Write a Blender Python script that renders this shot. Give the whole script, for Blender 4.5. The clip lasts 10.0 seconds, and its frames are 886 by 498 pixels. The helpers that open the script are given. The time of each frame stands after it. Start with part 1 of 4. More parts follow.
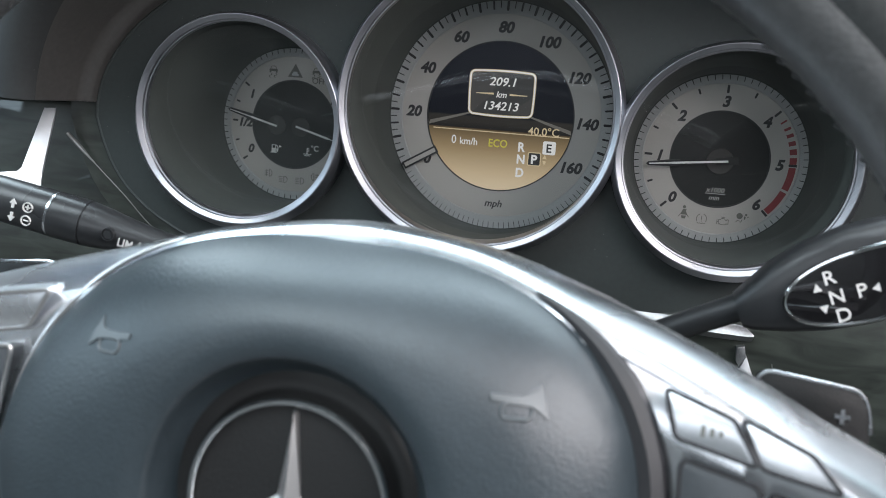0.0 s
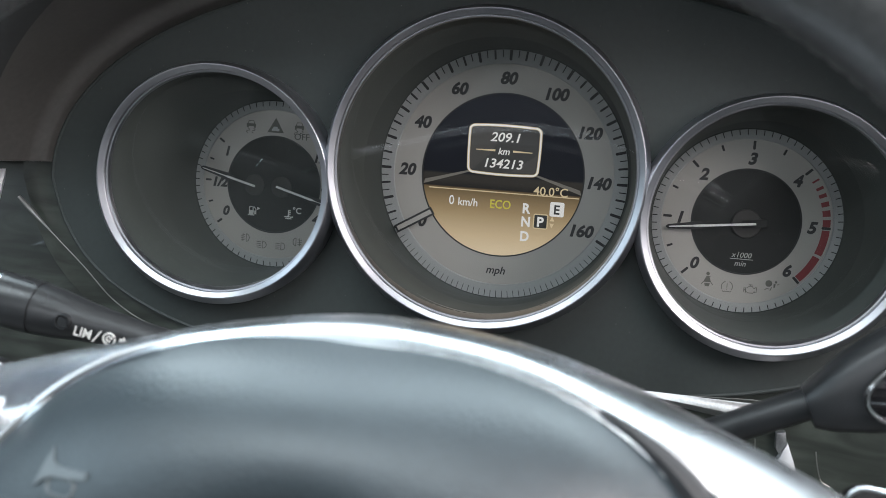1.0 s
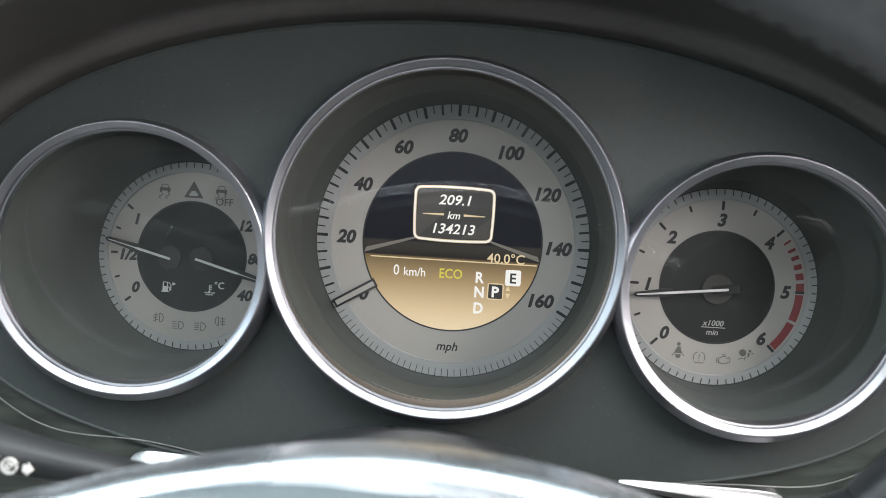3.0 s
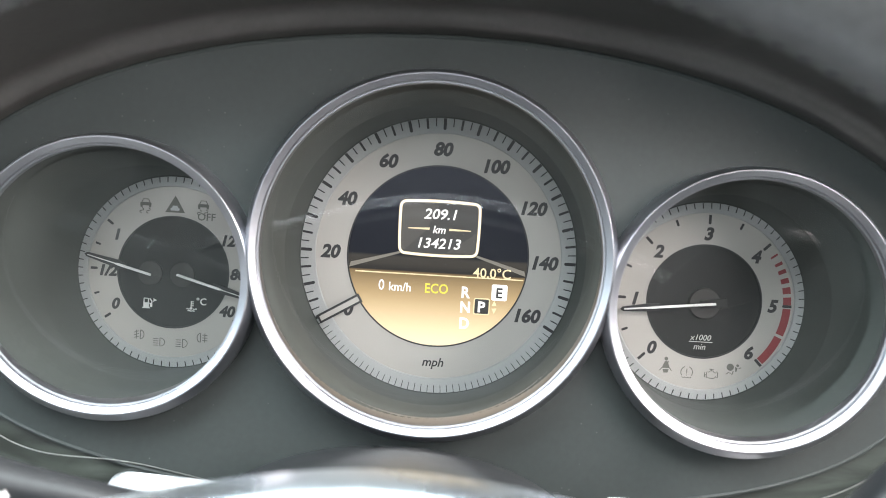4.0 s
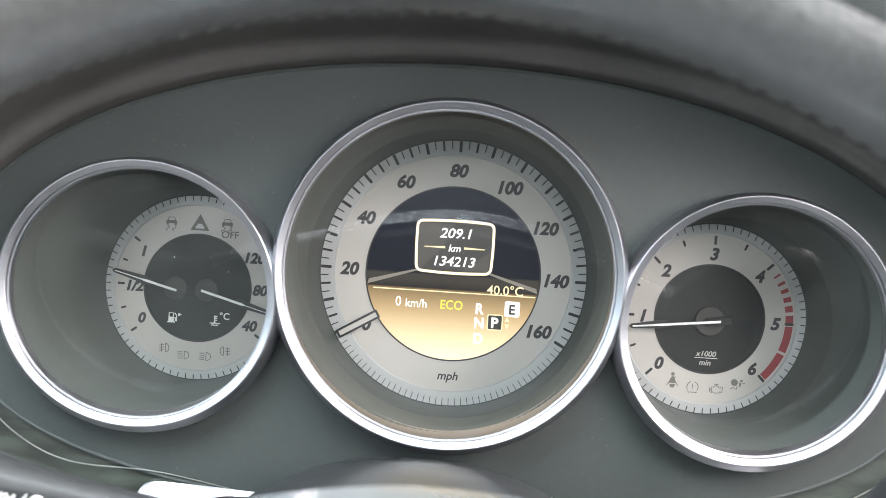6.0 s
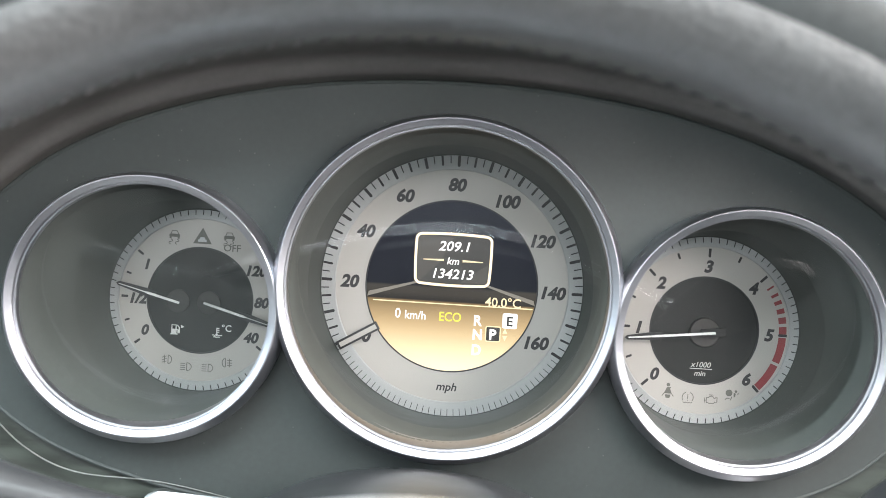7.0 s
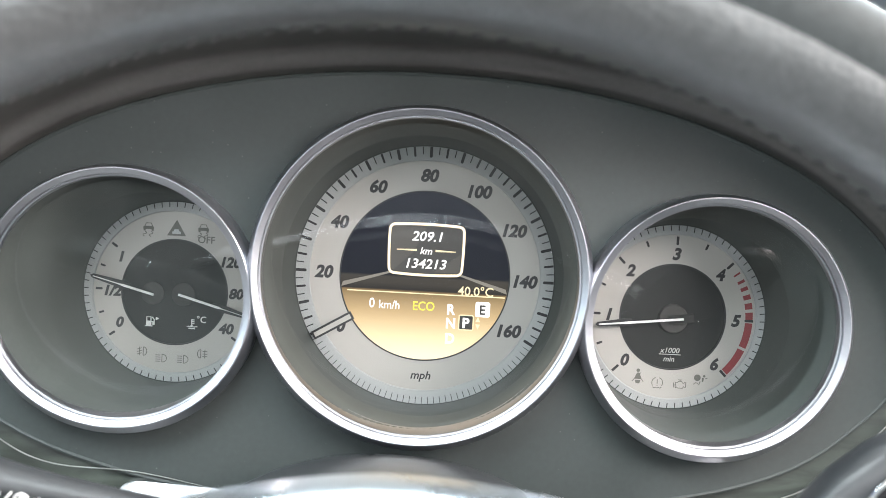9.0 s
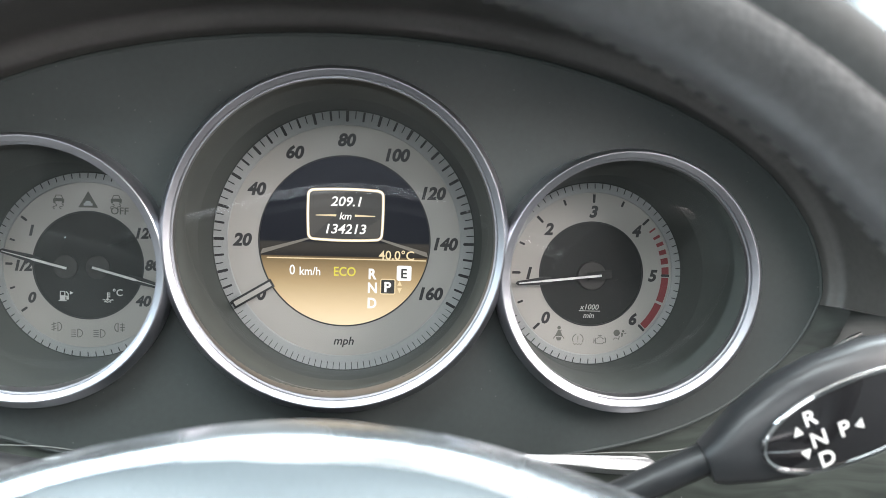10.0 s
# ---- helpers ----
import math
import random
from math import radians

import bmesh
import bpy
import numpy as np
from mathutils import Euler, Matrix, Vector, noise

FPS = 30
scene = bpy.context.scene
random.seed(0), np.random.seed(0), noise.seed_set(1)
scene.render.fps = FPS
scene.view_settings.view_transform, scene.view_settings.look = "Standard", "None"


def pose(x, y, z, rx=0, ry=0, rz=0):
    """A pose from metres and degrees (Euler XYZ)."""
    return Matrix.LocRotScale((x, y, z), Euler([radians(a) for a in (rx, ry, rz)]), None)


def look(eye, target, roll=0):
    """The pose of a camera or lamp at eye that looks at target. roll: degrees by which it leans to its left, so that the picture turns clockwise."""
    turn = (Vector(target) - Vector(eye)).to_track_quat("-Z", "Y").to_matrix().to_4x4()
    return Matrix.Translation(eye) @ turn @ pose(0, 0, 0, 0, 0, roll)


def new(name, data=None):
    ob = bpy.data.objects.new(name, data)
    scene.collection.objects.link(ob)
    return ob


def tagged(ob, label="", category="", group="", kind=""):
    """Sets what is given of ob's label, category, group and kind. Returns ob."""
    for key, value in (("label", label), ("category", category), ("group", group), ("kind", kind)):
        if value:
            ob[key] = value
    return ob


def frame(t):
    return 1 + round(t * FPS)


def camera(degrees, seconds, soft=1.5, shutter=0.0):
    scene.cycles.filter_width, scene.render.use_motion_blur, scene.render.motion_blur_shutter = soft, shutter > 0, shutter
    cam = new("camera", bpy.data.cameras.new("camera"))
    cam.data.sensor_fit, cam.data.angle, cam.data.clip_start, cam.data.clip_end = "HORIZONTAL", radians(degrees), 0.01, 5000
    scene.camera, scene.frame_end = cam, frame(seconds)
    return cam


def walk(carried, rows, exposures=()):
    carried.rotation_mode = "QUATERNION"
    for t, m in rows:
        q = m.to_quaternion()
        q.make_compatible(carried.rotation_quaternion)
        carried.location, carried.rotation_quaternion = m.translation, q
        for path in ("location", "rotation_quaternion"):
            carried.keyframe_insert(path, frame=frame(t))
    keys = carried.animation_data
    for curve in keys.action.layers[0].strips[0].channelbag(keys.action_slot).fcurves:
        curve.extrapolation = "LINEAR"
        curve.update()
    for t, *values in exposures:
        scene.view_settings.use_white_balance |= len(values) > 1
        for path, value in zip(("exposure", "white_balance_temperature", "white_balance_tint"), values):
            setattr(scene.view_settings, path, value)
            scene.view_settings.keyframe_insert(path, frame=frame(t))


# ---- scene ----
cam = camera(52.4, 10.0, soft=0.85)
cam.data.dof.use_dof = True
cam.data.dof.focus_distance = 0.435
cam.data.dof.aperture_fstop = 14.0
PATH = [
    (0, (0.0746, -0.4900, 0.9224), (-0.3206, 1.4319, 0.5350), 4.15),
    (0.2, (0.0717, -0.4823, 0.9282), (-0.3133, 1.4446, 0.5557), 4.31),
    (0.3, (0.0710, -0.4823, 0.9315), (-0.3133, 1.4464, 0.5672), 4.30),
    (0.5, (0.0635, -0.4754, 0.9368), (-0.3082, 1.4613, 0.6034), 4.37),
    (0.7, (0.0598, -0.4648, 0.9330), (-0.3002, 1.4786, 0.6272), 4.32),
    (0.8, (0.0557, -0.4569, 0.9308), (-0.2949, 1.4890, 0.6304), 4.14),
    (1, (0.0478, -0.4454, 0.9259), (-0.2807, 1.5066, 0.6399), 3.96),
    (1.3, (0.0428, -0.4336, 0.9250), (-0.2432, 1.5281, 0.6602), 3.71),
    (1.5, (0.0384, -0.4268, 0.9246), (-0.2138, 1.5423, 0.6823), 3.64),
    (2, (0.0291, -0.4136, 0.9206), (-0.1522, 1.5680, 0.7192), 3.54),
    (2.5, (0.0191, -0.4074, 0.9218), (-0.1132, 1.5800, 0.7412), 3.53),
    (3, (0.0126, -0.4038, 0.9289), (-0.0693, 1.5881, 0.7695), 3.38),
    (3.2, (0.0126, -0.4012, 0.9294), (-0.0565, 1.5925, 0.7875), 3.31),
    (4.3, (0.0107, -0.3994, 0.9318), (-0.0328, 1.5954, 0.7950), 3.29),
    (4.5, (0.0107, -0.4008, 0.9320), (-0.0385, 1.5943, 0.7999), 3.31),
    (5, (0.0053, -0.4072, 0.9355), (-0.0404, 1.5876, 0.7991), 3.39),
    (5.2, (0.0059, -0.4076, 0.9357), (-0.0419, 1.5873, 0.8018), 3.46),
    (6.3, (0.0026, -0.4171, 0.9399), (-0.0368, 1.5785, 0.8133), 3.60),
    (6.5, (0.0026, -0.4183, 0.9406), (-0.0380, 1.5780, 0.8266), 3.55),
    (7, (0.0035, -0.4207, 0.9404), (-0.0374, 1.5759, 0.8309), 3.51),
    (7.5, (-0.0000, -0.4294, 0.9379), (-0.0296, 1.5679, 0.8376), 3.49),
    (8, (0.0030, -0.4262, 0.9413), (-0.0149, 1.5711, 0.8375), 3.44),
    (8.5, (0.0074, -0.4259, 0.9342), (-0.0105, 1.5722, 0.8488), 3.41),
    (9, (0.0055, -0.4260, 0.9382), (0.0166, 1.5706, 0.8216), 3.13),
    (9.5, (0.0083, -0.4275, 0.9371), (0.0648, 1.5672, 0.8027), 2.51),
    (9.7, (0.0121, -0.4264, 0.9342), (0.1003, 1.5675, 0.8048), 2.20),
    (10, (0.0161, -0.4269, 0.9298), (0.1579, 1.5623, 0.7791), 1.67),
]
EXPOSURES = [(0.0, -0.76, 6200, 10), (1.0, -0.65, 6330, 10), (2.2, -0.58, 6470, 10), (2.7, -0.34, 6500, 10), (3.3, 0.21, 6500, 10), (4.3, 0.80, 6500, 10), (9.2, 0.89, 6500, 10), (9.7, 0.76, 6500, 10), (10.0, 0.34, 6500, 10)]
walk(cam, [(t, look(eye, target, roll)) for t, eye, target, roll in PATH], EXPOSURES)

# ---------------------------------------------------------------- light
world = bpy.data.worlds.new("sky")
scene.world = world
world.use_nodes = True
wn = world.node_tree.nodes
sky = wn.new("ShaderNodeTexSky")
sky.sky_type, sky.sun_disc, sky.dust_density = "NISHITA", False, 4.0
sky.sun_elevation, sky.sun_rotation = radians(62), radians(79)
world.node_tree.links.new(sky.outputs[0], wn["Background"].inputs[0])
wn["Background"].inputs[1].default_value = 0.10

sun_data = bpy.data.lights.new("sun", "SUN")
sun_data.energy, sun_data.angle, sun_data.color = 2.5, radians(0.5), (1.0, 0.95, 0.88)
sun = new("sun", sun_data)
sun.matrix_world = look((0, 0, 5), (-4.0, -0.75, -2.7))


def window_light(name, eye, target, wide, high, power, colour):
    data = bpy.data.lights.new(name, "AREA")
    data.shape, data.size, data.size_y, data.energy, data.color = "RECTANGLE", wide, high, power, colour
    ob = new(name, data)
    ob.matrix_world = look(eye, target)
    return ob


# daylight standing in the openings of the cabin: side windows, rear window, windscreen, and an unseen roof opening
# added for light from above
window_light("driver_side_daylight", (0.505, -0.44, 1.18), (0.0, -0.44, 1.06), 0.82, 0.38, 19.0, (1.0, 0.93, 0.91))
window_light("passenger_side_daylight", (-0.935, -0.59, 1.18), (0.0, -0.59, 1.06), 0.76, 0.38, 6.0, (0.72, 0.90, 1.0))
window_light("roof_fill_light", (-0.21, -0.67, 1.435), (-0.21, -0.67, 0.0), 0.80, 0.48, 16.0, (0.86, 0.96, 0.98))
window_light("rear_daylight", (-0.20, -1.47, 1.14), (-0.10, 0.0, 0.92), 1.06, 0.36, 5.0, (0.95, 0.98, 1.0))
window_light("windscreen_daylight", (-0.06, 0.33, 1.25), (-0.06, -0.07, 0.42), 1.10, 0.86, 48.0, (0.80, 0.95, 1.0))


# ---------------------------------------------------------------- materials
def material(name, colour, rough=0.5, metal=0.0, vary=0.12, grain=400.0, bump=0.0, bump_scale=2500.0, coat=0.0,
             rough_vary=0.08, stain=25.0, ior=1.5, dust=0.0):
    """Two scales of colour variation, roughness variation and fine relief, in metres of the object."""
    m = bpy.data.materials.new(name)
    m.use_nodes = True
    t = m.node_tree
    n, ln = t.nodes, t.links.new
    p = n["Principled BSDF"]
    p.inputs["Metallic"].default_value = metal
    p.inputs["IOR"].default_value = ior
    p.inputs["Coat Weight"].default_value = coat
    p.inputs["Coat Roughness"].default_value = 0.04
    co = n.new("ShaderNodeTexCoord")
    fine, large = n.new("ShaderNodeTexNoise"), n.new("ShaderNodeTexNoise")
    fine.inputs["Scale"].default_value, fine.inputs["Detail"].default_value = grain, 3.0
    large.inputs["Scale"].default_value, large.inputs["Detail"].default_value = stain, 4.0
    for x in (fine, large):
        ln(co.outputs["Object"], x.inputs["Vector"])
    both = n.new("ShaderNodeMath")
    both.operation = "ADD"
    ln(fine.outputs["Fac"], both.inputs[0])
    ln(large.outputs["Fac"], both.inputs[1])
    ramp = n.new("ShaderNodeMapRange")
    ramp.inputs["From Min"].default_value, ramp.inputs["From Max"].default_value = 0.6, 1.4
    ramp.inputs["To Min"].default_value, ramp.inputs["To Max"].default_value = 1.0 - vary, 1.0 + vary
    ln(both.outputs[0], ramp.inputs["Value"])
    mul = n.new("ShaderNodeVectorMath")
    mul.operation = "SCALE"
    mul.inputs[0].default_value = colour
    ln(ramp.outputs[0], mul.inputs["Scale"])
    if dust:
        dots, pick, near, few, both_d, mix = (n.new("ShaderNodeTexVoronoi"), n.new("ShaderNodeSeparateColor"), n.new("ShaderNodeMapRange"),
                                              n.new("ShaderNodeMath"), n.new("ShaderNodeMath"), n.new("ShaderNodeMix"))
        dots.inputs["Scale"].default_value = 330.0
        ln(co.outputs["Object"], dots.inputs["Vector"])
        ln(dots.outputs["Color"], pick.inputs[0])
        near.inputs["From Min"].default_value, near.inputs["From Max"].default_value = 0.05, 0.12
        near.inputs["To Min"].default_value, near.inputs["To Max"].default_value = dust, 0.0
        ln(dots.outputs["Distance"], near.inputs["Value"])
        few.operation, few.inputs[1].default_value = "GREATER_THAN", 0.86
        ln(pick.outputs[0], few.inputs[0])
        both_d.operation = "MULTIPLY"
        ln(near.outputs[0], both_d.inputs[0])
        ln(few.outputs[0], both_d.inputs[1])
        mix.data_type = "RGBA"
        mix.inputs["B"].default_value = (0.30, 0.29, 0.27, 1)
        ln(both_d.outputs[0], mix.inputs["Factor"])
        ln(mul.outputs[0], mix.inputs["A"])
        ln(mix.outputs["Result"], p.inputs["Base Color"])
    else:
        ln(mul.outputs[0], p.inputs["Base Color"])
    rr = n.new("ShaderNodeMapRange")
    rr.inputs["From Min"].default_value, rr.inputs["From Max"].default_value = 0.3, 0.7
    rr.inputs["To Min"].default_value, rr.inputs["To Max"].default_value = max(0.02, rough - rough_vary), min(1, rough + rough_vary)
    ln(large.outputs["Fac"], rr.inputs["Value"])
    ln(rr.outputs[0], p.inputs["Roughness"])
    if bump:
        v, b = n.new("ShaderNodeTexVoronoi"), n.new("ShaderNodeBump")
        v.inputs["Scale"].default_value = bump_scale
        ln(co.outputs["Object"], v.inputs["Vector"])
        b.inputs["Strength"].default_value, b.inputs["Distance"].default_value = bump, 0.0002
        ln(v.outputs["Distance"], b.inputs["Height"])
        ln(b.outputs[0], p.inputs["Normal"])
    return m


def glow(name, colour, strength):
    m = bpy.data.materials.new(name)
    m.use_nodes = True
    p = m.node_tree.nodes["Principled BSDF"]
    p.inputs["Base Color"].default_value = (0.02, 0.02, 0.02, 1)
    p.inputs["Roughness"].default_value = 0.3
    p.inputs["Emission Color"].default_value = (*colour, 1)
    p.inputs["Emission Strength"].default_value = strength
    return m


def screen_material():
    """The lit colour display: dark above, amber below, fading towards the bottom edge."""
    m = bpy.data.materials.new("lit_display")
    m.use_nodes = True
    t = m.node_tree
    n, ln = t.nodes, t.links.new
    p = n["Principled BSDF"]
    p.inputs["Base Color"].default_value = (0.002, 0.002, 0.004, 1)
    p.inputs["Roughness"].default_value = 0.3
    p.inputs["Specular IOR Level"].default_value = 0.15
    co, sep, ramp = n.new("ShaderNodeTexCoord"), n.new("ShaderNodeSeparateXYZ"), n.new("ShaderNodeValToRGB")
    ln(co.outputs["Object"], sep.inputs[0])
    mr = n.new("ShaderNodeMapRange")
    mr.inputs["From Min"].default_value, mr.inputs["From Max"].default_value = -0.041, 0.041
    ln(sep.outputs["Y"], mr.inputs["Value"])
    ln(mr.outputs[0], ramp.inputs[0])
    # the dark half's faint navy stands in for a reflection on the lens
    e = ramp.color_ramp.elements
    e[0].position, e[0].color = 0.0, (0.80, 0.65, 0.43, 1)
    e[1].position, e[1].color = 1.0, (0.0012, 0.0020, 0.008, 1)
    for at, c in ((0.12, (0.66, 0.51, 0.31, 1)), (0.28, (0.37, 0.265, 0.135, 1)), (0.405, (0.15, 0.102, 0.046, 1)),
                  (0.412, (0.012, 0.010, 0.008, 1)), (0.45, (0.028, 0.024, 0.018, 1)), (0.485, (0.030, 0.026, 0.02, 1)),
                  (0.50, (0.0012, 0.0016, 0.005, 1))):
        x = e.new(at)
        x.color = c
    ln(ramp.outputs[0], p.inputs["Emission Color"])
    p.inputs["Emission Strength"].default_value = 1.15
    return m


def wood_material():
    """Dark stained wood under clear lacquer, with a little dust."""
    m = bpy.data.materials.new("lacquered_wood")
    m.use_nodes = True
    t = m.node_tree
    n, ln = t.nodes, t.links.new
    p = n["Principled BSDF"]
    co, mp = n.new("ShaderNodeTexCoord"), n.new("ShaderNodeMapping")
    ln(co.outputs["Object"], mp.inputs[0])
    mp.inputs["Scale"].default_value = (14, 60, 60)
    grain = n.new("ShaderNodeTexNoise")
    grain.inputs["Scale"].default_value, grain.inputs["Detail"].default_value, grain.inputs["Distortion"].default_value = 1.6, 6.0, 1.4
    ln(mp.outputs[0], grain.inputs["Vector"])
    ramp = n.new("ShaderNodeValToRGB")
    e = ramp.color_ramp.elements
    e[0].position, e[0].color = 0.35, (0.012, 0.0145, 0.0120, 1)
    e[1].position, e[1].color = 0.72, (0.042, 0.050, 0.042, 1)
    ln(grain.outputs["Fac"], ramp.inputs[0])
    ln(ramp.outputs[0], p.inputs["Base Color"])
    p.inputs["Roughness"].default_value = 0.35
    p.inputs["Coat Weight"].default_value, p.inputs["Coat Roughness"].default_value = 1.0, 0.02
    dust = n.new("ShaderNodeTexNoise")
    dust.inputs["Scale"].default_value, dust.inputs["Detail"].default_value = 60.0, 8.0
    ln(co.outputs["Object"], dust.inputs["Vector"])
    dr = n.new("ShaderNodeMapRange")
    dr.inputs["From Min"].default_value, dr.inputs["From Max"].default_value = 0.5, 0.75
    dr.inputs["To Min"].default_value, dr.inputs["To Max"].default_value = 0.015, 0.12
    ln(dust.outputs["Fac"], dr.inputs["Value"])
    ln(dr.outputs[0], p.inputs["Coat Roughness"])
    return m


PLASTIC = material("black_grained_plastic", (0.022, 0.024, 0.025), 0.62, bump=0.25, bump_scale=1800, vary=0.2)
PANEL = material("charcoal_soft_plastic", (0.0220, 0.0275, 0.0264), 0.60, bump=0.12, bump_scale=3500, vary=0.15, dust=0.22)
HOODSKIN = material("charcoal_dash_skin", (0.022, 0.023, 0.023), 0.58, bump=0.2, bump_scale=1700, vary=0.2, dust=0.2)
LINER = material("hood_lining_plastic", (0.054, 0.051, 0.048), 0.38, bump=0.15, bump_scale=2500, vary=0.2)
TUBE = material("gauge_tube_plastic", (0.044, 0.050, 0.046), 0.58, vary=0.12, dust=0.3)
STALK = material("stalk_plastic", (0.027, 0.029, 0.031), 0.34, bump=0.1, bump_scale=3000)
LEATHER = material("grained_leather", (0.050, 0.050, 0.050), 0.50, bump=0.8, bump_scale=620, vary=0.3)
RIMSKIN = material("smooth_leather", (0.018, 0.020, 0.020), 0.80, bump=0.25, bump_scale=900, vary=0.25, ior=1.25)
PADSKIN = material("airbag_skin", (0.027, 0.036, 0.042), 0.38, bump=0.42, bump_scale=1150, vary=0.15)
SATIN = material("satin_silver", (0.77, 0.79, 0.82), 0.27, metal=1.0, vary=0.05, rough_vary=0.05)
RING = material("gauge_ring_silver", (0.37, 0.37, 0.395), 0.36, metal=1.0, vary=0.05, rough_vary=0.05)
BEAD = material("dull_trim_bead", (0.26, 0.26, 0.25), 0.38, metal=0.8)
PALETRIM = material("pale_satin_trim", (0.74, 0.76, 0.79), 0.5, metal=0.7, vary=0.05)
# specked with dust; the pale silver stands in for sky mirrored in lacquer
SKYSHEEN = material("sky_sheen_trim", (0.44, 0.45, 0.46), 0.38, metal=0.9, vary=0.25, grain=900, dust=0.4)
CHROME = material("bright_chrome", (0.78, 0.79, 0.80), 0.10, metal=1.0, vary=0.04, rough_vary=0.06)
GLOSS = material("gloss_black", (0.012, 0.012, 0.013), 0.08, coat=0.5, rough_vary=0.04)
DIAL = material("silver_dial_paint", (0.42, 0.405, 0.375), 0.42, metal=0.25, vary=0.05, grain=3000)
TICKRING = material("pale_dial_ring", (0.43, 0.445, 0.445), 0.42, metal=0.25, vary=0.05, grain=3000)
BLACKDIAL = material("black_dial_centre", (0.006, 0.007, 0.007), 0.62)
HUBSKIN = material("matt_needle_hub", (0.020, 0.021, 0.021), 0.7)
PRINT = material("black_print", (0.020, 0.020, 0.022), 0.5)
GREYPRINT = material("grey_print", (0.13, 0.13, 0.115), 0.6)
REDPRINT = material("red_print", (0.23, 0.030, 0.036), 0.5)
# paler than the pad, to paint the highlight on the embossed horns
HORNSKIN = material("highlit_horn_skin", (0.075, 0.085, 0.090), 0.36)
WHITEPRINT = material("white_print", (0.72, 0.72, 0.70), 0.5)
DIMPRINT = material("dull_white_print", (0.42, 0.42, 0.40), 0.5)
BUTTON = material("silver_button", (0.70, 0.72, 0.75), 0.32, metal=0.9)
DARKBUTTON = material("dark_button", (0.05, 0.055, 0.06), 0.4)
THREAD = material("dark_thread", (0.03, 0.03, 0.03), 0.8)
HEADLINER = material("pale_headliner", (0.48, 0.47, 0.45), 0.9, vary=0.08, grain=300, stain=4)
SHELL = material("grey_cabin_lining", (0.15, 0.15, 0.147), 0.85, vary=0.15, grain=200, stain=4)
WOOD = wood_material()
SCREEN = screen_material()
LCDWHITE = glow("lcd_white", (0.95, 0.93, 0.88), 1.0)
LCDGOLD = glow("lcd_gold", (0.85, 0.68, 0.40), 0.9)
LCDYELLOW = glow("lcd_yellow", (0.75, 0.66, 0.06), 0.9)
LCDDARK = glow("lcd_dark", (0.03, 0.025, 0.02), 0.5)
LCDSHEEN = glow("lcd_sheen", (0.060, 0.052, 0.042), 0.6)
LCDROAD = glow("lcd_road", (0.30, 0.27, 0.22), 0.5)
# black of paddles and badge centre; in the dish's groove it stands for shade
DISH = material("matt_black", (0.005, 0.005, 0.005), 0.5, bump=0.3, bump_scale=1500)
ARM = material("brushed_badge", (0.75, 0.73, 0.72), 0.38, metal=1.0, vary=0.04)
NEEDLE = material("white_needle", (0.75, 0.75, 0.74), 0.4)


def glass_material(veil):
    """Clear glass with a thin uneven pale haze, standing in for veiling reflections."""
    m = bpy.data.materials.new("clear_gauge_lens")
    m.use_nodes = True
    n, ln = m.node_tree.nodes, m.node_tree.links.new
    n.remove(n["Principled BSDF"])
    clear, gloss = n.new("ShaderNodeBsdfTransparent"), n.new("ShaderNodeBsdfAnisotropic")
    mix, fres = n.new("ShaderNodeMixShader"), n.new("ShaderNodeFresnel")
    fres.inputs[0].default_value = 1.5
    gloss.inputs["Roughness"].default_value = 0.015
    ln(fres.outputs[0], mix.inputs[0])
    haze, veiled, co = n.new("ShaderNodeBsdfDiffuse"), n.new("ShaderNodeMixShader"), n.new("ShaderNodeTexCoord")
    cloud, spread = n.new("ShaderNodeTexNoise"), n.new("ShaderNodeMapRange")
    haze.inputs["Color"].default_value = (0.66, 0.73, 0.70, 1)
    cloud.inputs["Scale"].default_value, cloud.inputs["Detail"].default_value = 22.0, 5.0
    spread.inputs["From Min"].default_value, spread.inputs["From Max"].default_value = 0.3, 0.7
    spread.inputs["To Min"].default_value, spread.inputs["To Max"].default_value = 0.55 * veil, 1.45 * veil
    ln(co.outputs["Object"], cloud.inputs["Vector"])
    ln(cloud.outputs["Fac"], spread.inputs["Value"])
    ln(spread.outputs[0], veiled.inputs[0])
    ln(clear.outputs[0], veiled.inputs[1])
    ln(haze.outputs[0], veiled.inputs[2])
    ln(veiled.outputs[0], mix.inputs[1])
    ln(gloss.outputs[0], mix.inputs[2])
    ln(mix.outputs[0], n["Material Output"].inputs[0])
    return m


LENS, HAZYLENS = glass_material(0.006), glass_material(0.019)


# ---------------------------------------------------------------- builders
def thing(name, m, label, category, group="", kind=""):
    ob = new(name)
    ob.empty_display_size = 0.02
    ob.matrix_world = m
    return tagged(ob, label, category, group, kind)


def finish(name, bm, mat, smooth=True, angle=40):
    me = bpy.data.meshes.new(name)
    bmesh.ops.recalc_face_normals(bm, faces=bm.faces)
    for f in bm.faces:
        f.smooth = smooth
    if smooth:
        for e in bm.edges:
            if len(e.link_faces) == 2 and e.calc_face_angle(0) > radians(angle):
                e.smooth = False
    bm.to_mesh(me)
    bm.free()
    me.materials.append(mat)
    return me


def part(name, bm, mat, parent, label="", smooth=True, angle=40):
    ob = new(name, finish(name, bm, mat, smooth, angle))
    ob.parent = parent
    return tagged(ob, label)


